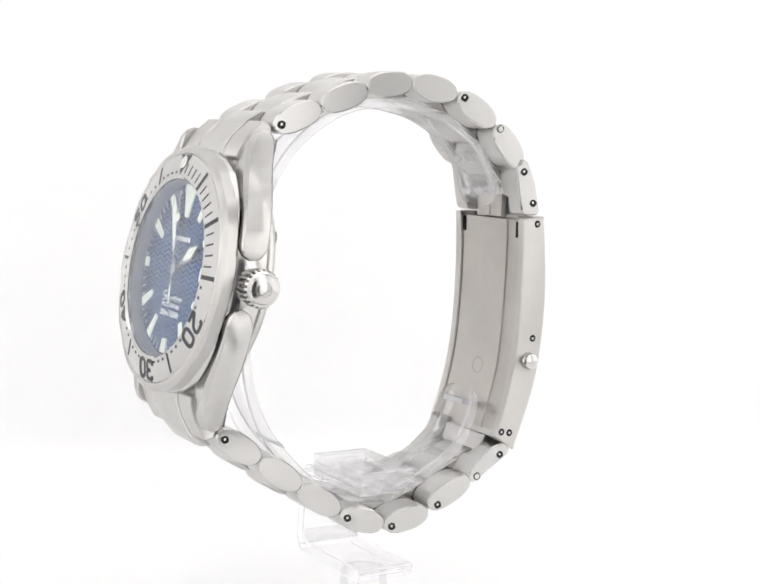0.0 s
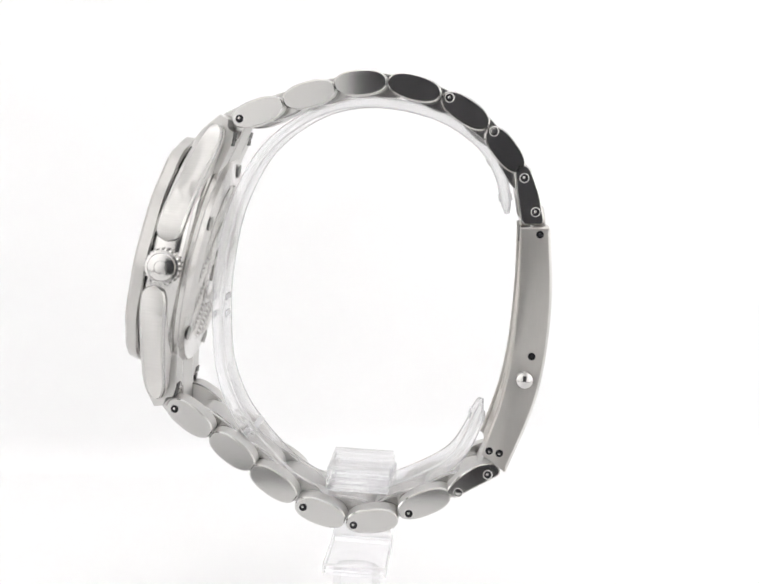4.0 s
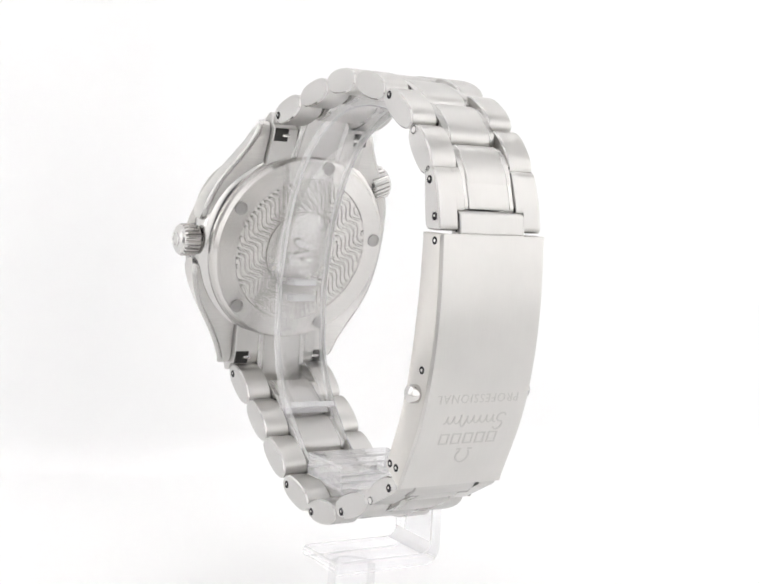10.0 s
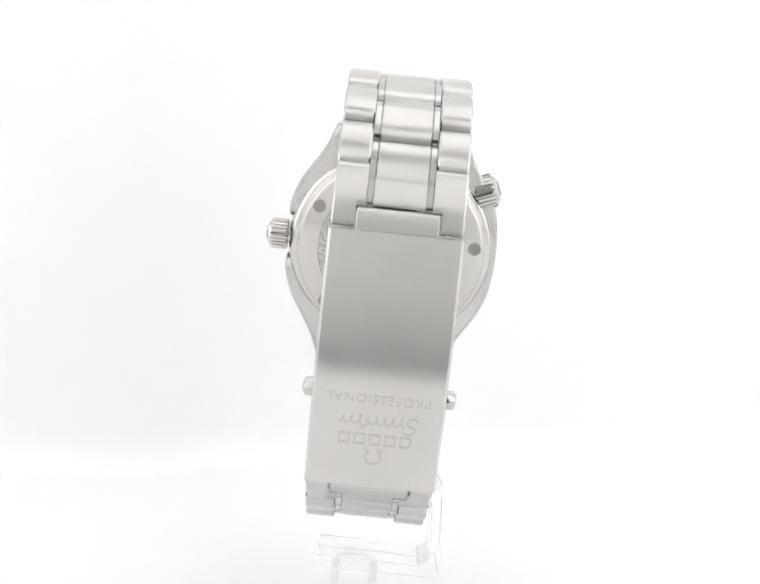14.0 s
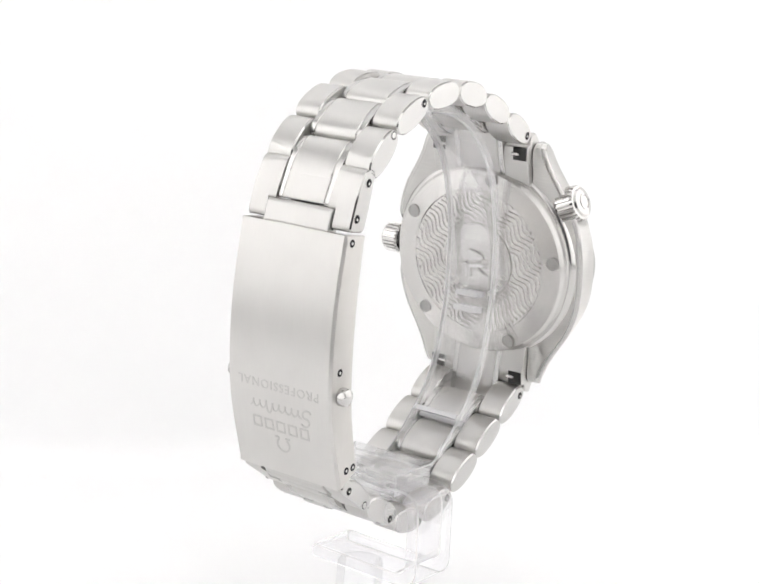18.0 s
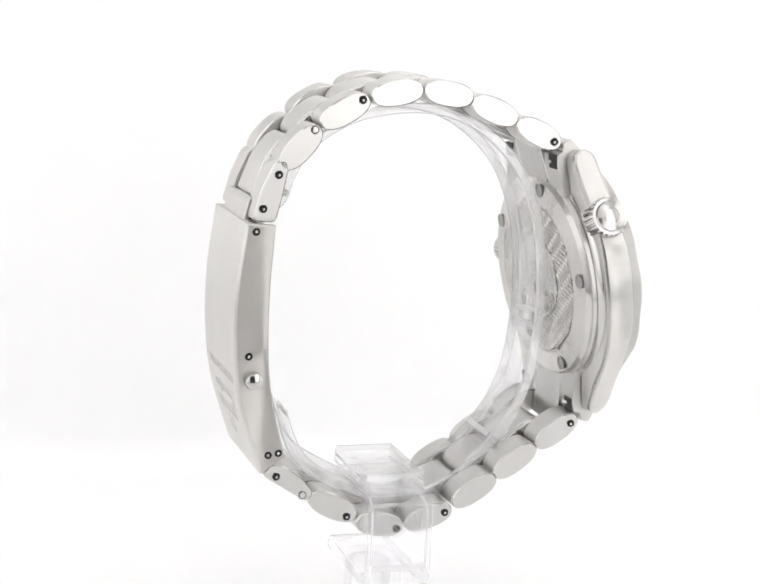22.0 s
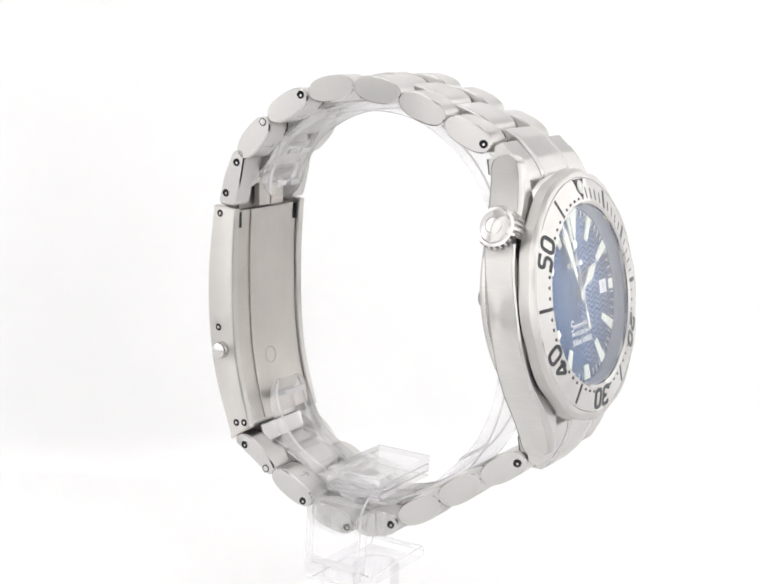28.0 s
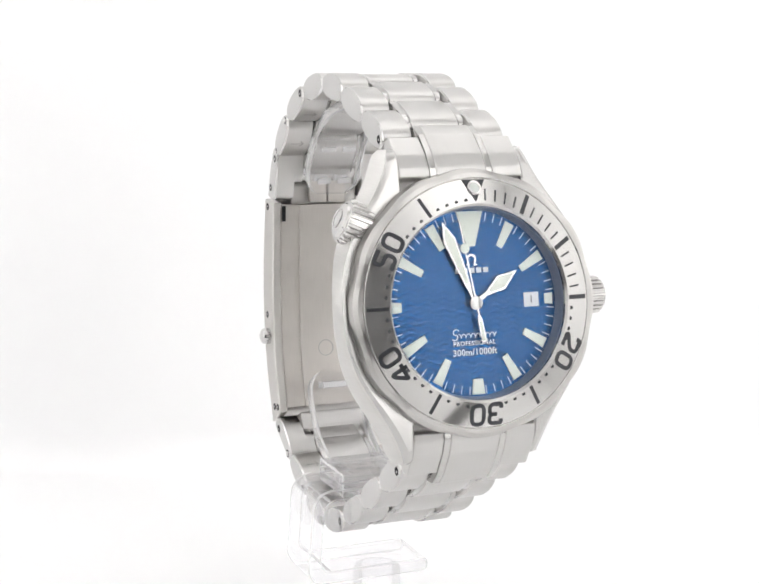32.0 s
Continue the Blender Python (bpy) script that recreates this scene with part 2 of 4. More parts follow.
def script(bm, place, x, y, length, low, tall, width, h0, h1):
    """A plain squiggle that stands for a word in running script: a tall first curve, then low loops."""
    r, cx = tall / 4, x + 0.06 * length
    arcs = [(1, radians(20 + 25 * k)) for k in range(11)] + [(-1, radians(90 - 25 * k)) for k in range(11)]
    first = [(cx + r * (1.1 * math.cos(q) + 0.25 * (sg + math.sin(q))), y + 0.4 * low + r * (sg + math.sin(q))) for sg, q in arcs]
    ribbon(bm, first, width, place, h0, h1)
    run = []
    for k in range(97):
        t = k / 96
        run.append((x + length * (0.13 + 0.87 * t) + 0.22 * low * math.sin(16 * math.pi * t), y + 0.5 * low * (1 + (0.9 if 0.60 < t < 0.68 else 0.0)) * math.sin(16 * math.pi * t + 1.3)))
    ribbon(bm, run, width * 0.85, place, h0, h1)


def bar(a0, b0, a1, b1):
    return [(a0, b0), (a1, b0), (a1, b1), (a0, b1)]


def oval(length, height, n=24, power=2.3):
    out = []
    for i in range(n):
        a = 2 * math.pi * i / n
        c, s = math.cos(a), math.sin(a)
        out.append((0.5 * length * math.copysign(abs(c) ** (2 / power), c), 0.5 * height * math.copysign(abs(s) ** (2 / power), s)))
    return out


def turned(outline, centre, angle):
    c, s = math.cos(angle), math.sin(angle)
    return [(centre[0] + c * a - s * b, centre[1] + s * a + c * b) for a, b in outline]


# ---- studio: table, sheet, tent ----
def studio():
    # the white sheet: table top, soft fold along a slanting line, wall
    a, b = Vector((-124.3, 124.5)), Vector((161.7, 219.7))
    along = (b - a).normalized()
    back = Vector((-along.y, along.x))
    bm = bmesh.new()
    rows = [(-900, 0), (-300, 0), (-60, 0), (-12, 0)]
    rows += [(12 * math.sin(k * math.pi / 16) - 12, 12 - 12 * math.cos(k * math.pi / 16)) for k in range(1, 9)]
    rows += [(0, 60), (0, 300), (0, 600)]
    mid = (a + b) / 2
    grid = []
    for d, h in rows:
        row = []
        for k in range(-8, 9):
            p = mid + along * (k * 70.0) + back * d
            row.append((p.x, max(p.y, -222.0) if h == 0 else p.y, h))
        grid.append(row)
    vs = [[bm.verts.new(p) for p in r] for r in grid]
    for p, q in zip(vs, vs[1:]):
        for i in range(len(p) - 1):
            if len({tuple(round(c, 4) for c in v.co) for v in (p[i], p[i + 1], q[i + 1], q[i])}) == 4:
                bm.faces.new((p[i], p[i + 1], q[i + 1], q[i]))
    bmesh.ops.remove_doubles(bm, verts=bm.verts[:], dist=0.001)
    bmesh.ops.solidify(bm, geom=bm.faces[:], thickness=1.2)
    ob = link_mesh("ground", bm, PAPER, sharp=50)
    tagged(ob, "white studio sheet on the table, curving up into the backdrop", "backdrop", kind="structure")

    def wall(name, x0, x1, y0, y1, z0, z1, mat, label, category="tent wall"):
        w = bmesh.new()
        bmesh.ops.create_cube(w, size=1.0)
        for v in w.verts:
            v.co = Vector((x0 + (v.co.x + 0.5) * (x1 - x0), y0 + (v.co.y + 0.5) * (y1 - y0), z0 + (v.co.z + 0.5) * (z1 - z0)))
        tagged(link_mesh(name, w, mat), label, category, kind="structure")

    def sheet(name, corners, label):
        w = bmesh.new()
        w.faces.new([w.verts.new(c) for c in corners])
        tagged(link_mesh(name, w, FABRIC), label, "tent wall", kind="structure")

    sheet("wall_left", [(-449, -252, -1), (-449, 420, -1), (-449, 420, 602), (-449, -252, 602)], "white fabric side wall of the light tent")
    sheet("wall_right", [(449, -252, -1), (449, 420, -1), (449, 420, 602), (449, -252, 602)], "white fabric side wall of the light tent")
    sheet("wall_front_left", [(-449, -252, -1), (-44, -252, -1), (-44, -252, 602), (-449, -252, 602)], "white fabric front curtain beside the camera slit")
    sheet("wall_front_right", [(95, -252, -1), (449, -252, -1), (449, -252, 602), (95, -252, 602)], "white fabric front curtain beside the camera slit")
    sheet("wall_front_top", [(-44, -252, 205), (95, -252, 205), (95, -252, 602), (-44, -252, 602)], "white fabric front curtain above the camera slit")
    sheet("ceiling", [(-449, -252, 602), (449, -252, 602), (449, 420, 602), (-449, 420, 602)], "white fabric top of the light tent")
    # the unlit room round the tent
    wall("room_wall_left", -810, -800, -900, 700, -206, 900, BLACK_CLOTH, "dark wall of the unlit room", "wall")
    wall("room_wall_right", 800, 810, -900, 700, -206, 900, BLACK_CLOTH, "dark wall of the unlit room", "wall")
    wall("room_wall_front", -800, 800, -910, -900, -206, 900, BLACK_CLOTH, "dark wall of the unlit room", "wall")
    wall("room_wall_back", -800, 800, 690, 700, -206, 900, BLACK_CLOTH, "dark wall of the unlit room", "wall")
    wall("room_floor", -800, 800, -900, 690, -216, -206, BLACK_CLOTH, "dark floor of the unlit room", "floor")
    wall("room_ceiling", -800, 800, -900, 690, 900, 910, BLACK_CLOTH, "dark ceiling of the unlit room", "ceiling")


studio()

# ---- the watch ----
watch = tagged(new("wrist_watch"), "stainless steel wrist watch with blue wave dial on clear stand", "watch")


def wave_strips(bm, r0, r1, pitch, width, amp, period, z, h, slant=0.0, crest=0.55):
    """Parallel wavy ridges inside a ring of radii r0 to r1."""
    n = int(r1 / pitch) + 1
    cs, sn = math.cos(radians(slant)), math.sin(radians(slant))
    for k in range(-n, n + 1):
        prev = None
        x = -r1
        while x <= r1:
            y = k * pitch + amp * math.sin(2 * math.pi * x / period)
            rr = math.hypot(x, y)
            ok = r0 < rr < r1
            if ok:
                slope = amp * 2 * math.pi / period * math.cos(2 * math.pi * x / period)
                ln = math.hypot(1.0, slope)
                flat = [(x - q * width / 2 * slope / ln, y + q * width / 2 / ln, zz) for q, zz in ((-1, z), (-crest, z + h), (crest, z + h), (1, z))]
                row = [bm.verts.new(on_head(a * cs - b * sn, a * sn + b * cs, zz)) for a, b, zz in flat]
                if prev:
                    for i in range(3):
                        bm.faces.new((prev[i], prev[i + 1], row[i + 1], row[i]))
                prev = row
            else:
                prev = None
            x += period / 14.0


def build_head():
    # case middle with the polished seat of the bezel
    bm = bmesh.new()
    lathe(bm, [(19.0, -12.0), (26.0, -12.0), (26.8, -11.8), (27.9, -10.8), (28.3, -9.6), (28.3, -5.2), (27.4, -3.9), (19.0, -3.9)], 96, HEAD)
    case = part("case", bm, SATIN, watch, "satin steel middle case")

    # lyre lugs: brushed flanks with polished edges, half as wide at the tips as at three o'clock
    bend = np.polyfit((0, 5, 10, 15, 19, 24.4, 29.5, 34.6), (29.4, 29.2, 28.2, 26.1, 23.7, 20.4, 17.8, 16.7), 5)

    def waist(q):
        return float(np.polyval(bend, q))

    def lug(side, y_in, y_out, name, both=False):
        rings, n = [], 80 if both else 44
        for k in range(n + 1):
            t = k / n
            y = y_in + (y_out - y_in) * t
            ay = abs(y)
            xo = max(16.6, waist(ay))
            xb = xo + 1.4 * min(1.0, max(0.0, (ay - 7.0) / 11.0))
            far = (ay / 34.6) ** 2
            lift = min(1.0, max(0.0, (ay - 16.0) / 6.0))
            if both:
                zt, cut = -3.5 + 0.7 * lift - 2.4 * far, 0.2 + 0.35 * lift + 0.5 * far
                zb = -10.7 - 1.7 * far
            else:
                zt, cut = -3.5 + 0.3 * lift - 4.4 * far, 0.25 + 0.2 * lift + 0.6 * far
                zb = -9.9 - 3.3 * (ay / 34.6) ** 1.6
            end = max(0.0, (abs(2 * t - 1) - 0.90) / 0.10) if both else max(0.0, (t - 0.84) / 0.16)
            rnd = 1 - math.sqrt(max(0.0, 1 - end * end)) if end else 0.0
            start = 0.0 if both else max(0.0, (0.14 - t) / 0.14)
            rnd2 = 1 - math.sqrt(max(0.0, 1 - start * start)) if start else 0.0
            mid = (zt + zb) / 2
            shrink_z = 1 - 0.62 * rnd - 0.72 * rnd2
            zt, zb = mid + (zt - mid) * shrink_z, mid + (zb - mid) * shrink_z
            xo -= 0.7 * rnd + 0.9 * rnd2
            xb -= 0.7 * rnd + 0.9 * rnd2
            xi = 14.75
            cut *= 1 - 0.5 * rnd
            sec = [(xi, zt - 0.4), (xi + 0.5, zt), (max(xi + 0.8, xo - 0.3 - 1.1 * cut), zt), (xo - 0.15, zt - cut), (xo, zt - cut - 0.2), (xb, zb + 0.75), (xb - 0.3, zb + 0.3), (max(xb - 1.3, xi + 0.3), zb), (xi, zb)]
            rings.append([HEAD @ Vector((side * a, y, b)) for a, b in sec])
        bm = bmesh.new()
        vs = loft(bm, rings)
        for f in bm.faces:
            f.material_index = 1
        n_sec = 9
        bm.verts.index_update()
        for f in bm.faces:
            slots = {v.index % n_sec for v in f.verts}
            if slots in ({4, 5}, {7, 8}, {0, 8}):
                f.material_index = 0
        part(name, bm, [BRUSHED_CASE, EDGE], case, "brushed steel lug with polished edges", sharp=28)

    lug(1, 5.4, 33.7, "lug")
    lug(1, -5.4, -33.7, "lug")
    lug(-1, 33.4, -33.2, "lug", True)

    # case back: screwed ring, five key holes, raised waves and a medallion
    bm = bmesh.new()
    lathe(bm, [(9.5, -11.9), (26.4, -11.9), (26.7, -12.2), (26.6, -13.0), (25.9, -13.2), (25.6, -13.7), (25.1, -14.3), (20.0, -14.9), (19.7, -14.6), (9.5, -14.6)], 96, HEAD)
    back = part("case_back", bm, BRUSHED_BACK, watch, "turned steel case back with raised waves")
    for k in range(5):
        a = radians(28 + 72 * k)
        bm = bmesh.new()
        m = HEAD @ Matrix.Translation((23.2 * math.cos(a), 23.2 * math.sin(a), -14.6)) @ pose(0, 0, 0, 0, 180, 0)
        # no real hole: a raised disc whose grey stands for the recess's shade
        lathe(bm, [(0.02, 0.0), (1.55, 0.0), (1.75, 0.22), (1.75, 0.35), (1.4, 0.31), (1.35, 0.1), (0.02, 0.1)], 20, m, close=False)
        part("key_hole", bm, RECESS_SHADE, back, "round key recess, its shade drawn as a grey disc")
    bm = bmesh.new()
    wave_strips(bm, 10.9, 19.5, 1.5, 0.74, 0.90, 7.6, -14.58, -0.4, 48.0, crest=0.35)
    tagged(part("wave_relief", bm, BRUSHED_BACK, back, "raised wave lines"), kind="stuff")
    bm = bmesh.new()
    lathe(bm, [(0.02, -14.6), (10.5, -14.6), (10.7, -14.8), (10.6, -15.05), (10.3, -15.1), (10.1, -14.95), (0.02, -14.95)], 64, HEAD, close=False)
    medal = part("medallion", bm, BRUSHED_BACK, back, "raised round medallion")
    bm = bmesh.new()
    for k in range(11):
        a = radians(200 + 14 * k)
        c, s = math.cos(a), math.sin(a)
        slab(bm, [(9.2 * c - q * s + p * c, 9.2 * s + q * c + p * s) for p, q in bar(-0.6, -0.5, 0.6, 0.5)], on_head, -14.9, -15.15)
    part("engraved_marks", bm, ENGRAVE, medal)
    bm = bmesh.new()
    for o in (turned(oval(5.4, 2.6), (0.3, 1.8), 0.3), turned(oval(6.5, 1.8), (0, -1.2), -0.2), turned(oval(4.5, 1.4), (-2.5, -3.4), 0.5), turned(oval(2.2, 4.6), (2.8, -2.6), -0.3)):
        slab(bm, o, on_head, -14.85, -15.5, 0.25)
    part("emblem", bm, SATIN, medal, "worn raised emblem")

    # bezel with scalloped rim
    def scallop(a, k):
        c = math.cos(12 * (a - math.pi / 2 + math.pi / 12))
        return 1.0 - (0.018 if k in (6, 7, 8) else 0.0) * (0.5 + 0.5 * c) ** 1.5

    PROUD = HEAD @ Matrix.Translation((0, 0, 0.35))
    bm = bmesh.new()
    lathe(bm, [(20.3, -3.2), (20.4, 0.15), (20.9, 0.55), (26.1, -0.54), (26.3, -0.75), (26.5, -0.55), (27.5, -0.7), (28.4, -1.4), (28.6, -3.65), (27.8, -4.1), (22.0, -4.1)], 192, PROUD, wobble=scallop)
    bm.faces.index_update()
    for f in bm.faces:
        f.material_index = 1 if 5 * 192 <= f.index < 9 * 192 else 0
    bezel = part("bezel", bm, [plain("bezel_steel", (0.54, 0.532, 0.518), 0.07, 0.8, vary=0.03), plain("bezel_rim_steel", (0.50, 0.49, 0.475), 0.30, 1.0, vary=0.04)], watch, "polished steel diving bezel with scalloped rim", sharp=25)

    def up(r):
        return 0.90 - (r - 20.9) * 0.2096

    def spoke(bm, minute, r0, r1, w, z0=-0.2, z1=0.05):
        a = radians(90 - 6 * minute)
        c, s = math.cos(a), math.sin(a)
        slab(bm, [(r0, -w / 2), (r1, -w / 2), (r1, w / 2), (r0, w / 2)], lambda r, q, h: on_head(r * c - q * s, r * s + q * c, up(r) + h), z0, z1)

    for mnt in (5, 10, 15, 25, 35, 45, 55):
        bm = bmesh.new()
        spoke(bm, mnt, 21.2, 25.7, 0.75 if mnt > 15 else 0.95)
        part("bezel_bar", bm, INK, bezel, "black bar")
    for mnt in range(1, 60):
        if mnt % 5 == 0:
            continue
        bm = bmesh.new()
        if mnt < 15:
            spoke(bm, mnt, 21.6, 24.1, 0.36)
            part("bezel_tick", bm, INK, bezel)
        else:
            a = radians(90 - 6 * mnt)
            m = HEAD @ Matrix.Translation((21.7 * math.cos(a), 21.7 * math.sin(a), up(21.7) - 0.1))
            lathe(bm, [(0.41, 0.0), (0.41, 0.14)], 10, m, close=False)
            part("bezel_dot", bm, INK, bezel)
    # squarish numerals drawn as strokes of even width
    W, H = 2.75, 4.15
    glyphs = {"0": [[(0, 0), (W, 0), (W, H), (0, H), (0, 0)]],
              "2": [[(0, H * 0.78), (0, H), (W, H), (W, H * 0.55), (0, H * 0.12), (0, 0), (W, 0)]],
              "3": [[(0, H * 0.80), (0, H), (W, H), (W, H * 0.53), (W * 0.35, H * 0.53)], [(W * 0.35, H * 0.53), (W, H * 0.53), (W, 0), (0, 0), (0, H * 0.22)]],
              "4": [[(W * 0.74, 0), (W * 0.74, H), (-0.15, H * 0.30), (-0.15, H * 0.24), (W * 1.15, H * 0.24)]],
              "5": [[(W, H), (0, H), (0, H * 0.56), (W, H * 0.56), (W, 0), (0, 0)]]}

    def stroke(bm, line, width, place):
        closed = line[0] == line[-1]
        pts = line[:-1] if closed else line
        soft, n = [], len(pts)
        for i, p in enumerate(pts):
            p = Vector(p)
            if not closed and i in (0, n - 1):
                soft.append(p)
                continue
            u, v = Vector(pts[i - 1]) - p, Vector(pts[(i + 1) % n]) - p
            q = min(1.35, u.length * 0.48, v.length * 0.48)
            a0, b0 = p + u.normalized() * q, p + v.normalized() * q
            soft += [(1 - k / 4) ** 2 * a0 + 2 * k / 4 * (1 - k / 4) * p + (k / 4) ** 2 * b0 for k in range(5)]
        if closed:
            soft.append(soft[0])
        rows = []
        for i, p in enumerate(soft):
            before = soft[i - 1] if i else (soft[-2] if closed else p)
            after = soft[i + 1] if i + 1 < len(soft) else (soft[1] if closed else p)
            t = (after - before).normalized()
            side = Vector((-t.y, t.x)) * width / 2
            rows.append((p + side, p - side))
        for (a0, b0), (a1, b1) in zip(rows, rows[1:]):
            slab(bm, [tuple(a0), tuple(b0), tuple(b1), tuple(a1)], place, -0.2, 0.06)

    for mnt, word in ((20, "20"), (30, "30"), (40, "40"), (50, "50")):
        m = HEAD @ pose(0, 0, 0, 0, 0, -6 * mnt) @ Matrix.Translation((0, 23.45, up(23.45))) @ pose(0, 0, 0, -11.8)
        bm = bmesh.new()
        for k, sign in enumerate(word):
            x0 = (-0.5 * W - 2.05) if k == 0 else (2.05 - 0.5 * W)
            for line in glyphs[sign]:
                stroke(bm, line, 0.86, lambda a, b, h: m @ Vector((a + x0, b - H / 2, h)))
        part("bezel_numeral", bm, INK, bezel, "black numeral " + word, sharp=20)
    bm = bmesh.new()
    slab(bm, rounded([(-2.7, 26.0), (2.7, 26.0), (0.0, 21.2)], 0.3), lambda a, b, h: on_head(a, b, up(b) + h), -0.2, 0.06)
    part("bezel_triangle", bm, INK, bezel, "black triangle at twelve")
    bm = bmesh.new()
    seat = HEAD @ Matrix.Translation((0, 24.2, up(24.2))) @ pose(0, 0, 0, -11.8)
    lathe(bm, [(1.15, -0.1), (1.6, -0.1), (1.6, 0.22), (1.4, 0.34), (1.15, 0.3)], 28, seat, 0)
    lathe(bm, [(0.02, -0.1), (1.15, -0.1), (1.15, 0.2), (0.7, 0.32), (0.02, 0.36)], 28, seat, 1, close=False)
    part("bezel_pearl", bm, [SATIN, plain("grey_pearl", (0.66, 0.69, 0.66), 0.3, 0.0, vary=0.04)], bezel, "luminous pearl in a steel cup")

    # dial
    bm = bmesh.new()
    lathe(bm, [(0.02, -3.3), (20.4, -3.3), (20.4, -2.95), (0.02, -2.95)], 96, HEAD, close=False)
    dial = part("dial", bm, BLUE, watch, "blue wave-pattern dial with white markings")
    bm = bmesh.new()
    # flat strips; their dark blue stands in for shade on the engraved waves
    wave_strips(bm, 0.8, 19.6, 1.22, 0.48, 0.42, 4.0, -2.95, 0.03, crest=0.97)
    tagged(part("dial_waves", bm, WAVE_SHADE, dial, "wave lines, the shade of their slopes painted darker blue"), kind="stuff")
    bm = bmesh.new()
    lathe(bm, [(20.45, -2.9), (19.75, -2.9), (20.2, -0.3), (20.45, -0.3)], 96, HEAD)
    part("inner_ring", bm, plain("dark_inner_ring", (0.17, 0.21, 0.30), 0.3, 0.0), dial, "dark blue inner flange")
    for mnt in range(60):
        if mnt % 5 == 0:
            continue
        bm = bmesh.new()
        a = radians(90 - 6 * mnt)
        c, s = math.cos(a), math.sin(a)
        slab(bm, [(r * c - q * s, r * s + q * c) for r, q in ((17.7, -0.10), (19.5, -0.10), (19.5, 0.10), (17.7, 0.10))], on_head, -2.95, -2.9)
        part("minute_line", bm, WHITE_PRINT, dial)
    for h in range(1, 13):
        a = radians(90 - 30 * h)
        c, s = math.cos(a), math.sin(a)
        r0, r1, w0, w1 = {12: (12.0, 19.5, 1.9, 6.3), 3: (17.1, 19.0, 2.2, 2.5), 9: (16.8, 18.9, 2.0, 2.4), 6: (16.1, 19.4, 2.3, 3.1)}.get(h, (13.4, 19.1, 1.5, 2.3))
        pts = [(r * c - q * s, r * s + q * c) for r, q in ((r0, -w0 / 2), (r1, -w1 / 2), (r1, w1 / 2), (r0, w0 / 2))]
        bm = bmesh.new()
        slab(bm, pts, on_head, -2.95, -2.62, 0.06)
        part("hour_marker", bm, LUME, dial, "pale green luminous hour marker")
    bm = bmesh.new()
    slab(bm, bar(12.1, -1.55, 15.7, 1.55), on_head, -2.95, -2.86)
    part("date_window", bm, WHITE_PRINT, dial, "white date window")
    letters("1", 2.3, HEAD @ Matrix.Translation((13.9, 0, -2.84)), INK, dial, "date_numeral", 0.02, 1.0, "black date numeral 1")
    letters("PROFESSIONAL", 1.36, HEAD @ Matrix.Translation((-0.3, -8.5, -2.84)), WHITE_PRINT, dial, "dial_line", 0.02, 1.1, "white print PROFESSIONAL", 0.03)
    letters("300m/1000ft", 1.95, HEAD @ Matrix.Translation((-0.3, -10.4, -2.84)), WHITE_PRINT, dial, "dial_line", 0.02, 1.05, "white print 300m/1000ft", 0.04)
    # plain shapes for the maker's marks: an open ring on two feet, a row of bars, a line of short strokes
    bm = bmesh.new()
    horseshoe = []
    for r in (1.15, 0.75):
        arc = [(r * math.cos(radians(q)), 9.25 + r * math.sin(radians(q))) for q in range(-55, 236, 15)]
        horseshoe += arc if r == 1.15 else arc[::-1]
    slab(bm, horseshoe, on_head, -2.95, -2.8)
    for sx in (-1, 1):
        slab(bm, bar(sx * 0.45, 8.0, sx * 1.35, 8.3) if sx > 0 else bar(-1.35, 8.0, -0.45, 8.3), on_head, -2.95, -2.8)
    part("maker_mark", bm, POLISHED, dial, "small steel maker's mark")
    bm = bmesh.new()
    for x in (-3.3, -1.65, 0.0, 1.65, 3.3):
        slab(bm, bar(x - 0.6, 6.4, x + 0.6, 7.5), on_head, -2.95, -2.82)
    part("maker_bars", bm, WHITE_PRINT, dial)
    bm = bmesh.new()
    script(bm, on_head, -5.3, -6.9, 10.4, 0.95, 2.3, 0.24, -2.95, -2.84)
    part("model_line", bm, WHITE_PRINT, dial)

    # hands
    def hand(name, angle, outline, inset, z, label):
        bm = bmesh.new()
        c, s = math.cos(radians(angle)), math.sin(radians(angle))
        put = lambda pts: [(r * s + q * c, r * c - q * s) for r, q in pts]
        slab(bm, put(outline), on_head, z, z + 0.22, 0.05, 0)
        if inset:
            slab(bm, put(inset), on_head, z + 0.18, z + 0.27, 0.0, 1)
        part(name, bm, [POLISHED, LUME], watch, label)

    hand("hour_hand", 58.0, [(-0.2, -0.55), (3.6, -0.5), (7.6, -1.75), (12.4, 0), (7.6, 1.75), (3.6, 0.5), (-0.2, 0.55)], [(4.4, -0.3), (7.7, -1.2), (11.2, 0), (7.7, 1.2), (4.4, 0.3)], -2.35, "steel hour hand with pale lume")
    hand("minute_hand", -21.6, [(-0.2, -0.5), (2.6, -0.45), (4.2, -0.75), (14.6, -1.5), (18.8, 0), (14.6, 1.5), (4.2, 0.75), (2.6, 0.45), (-0.2, 0.5)], [(4.6, -0.4), (14.4, -1.08), (17.6, 0), (14.4, 1.08), (4.6, 0.4)], -2.0, "steel minute hand with pale lume")
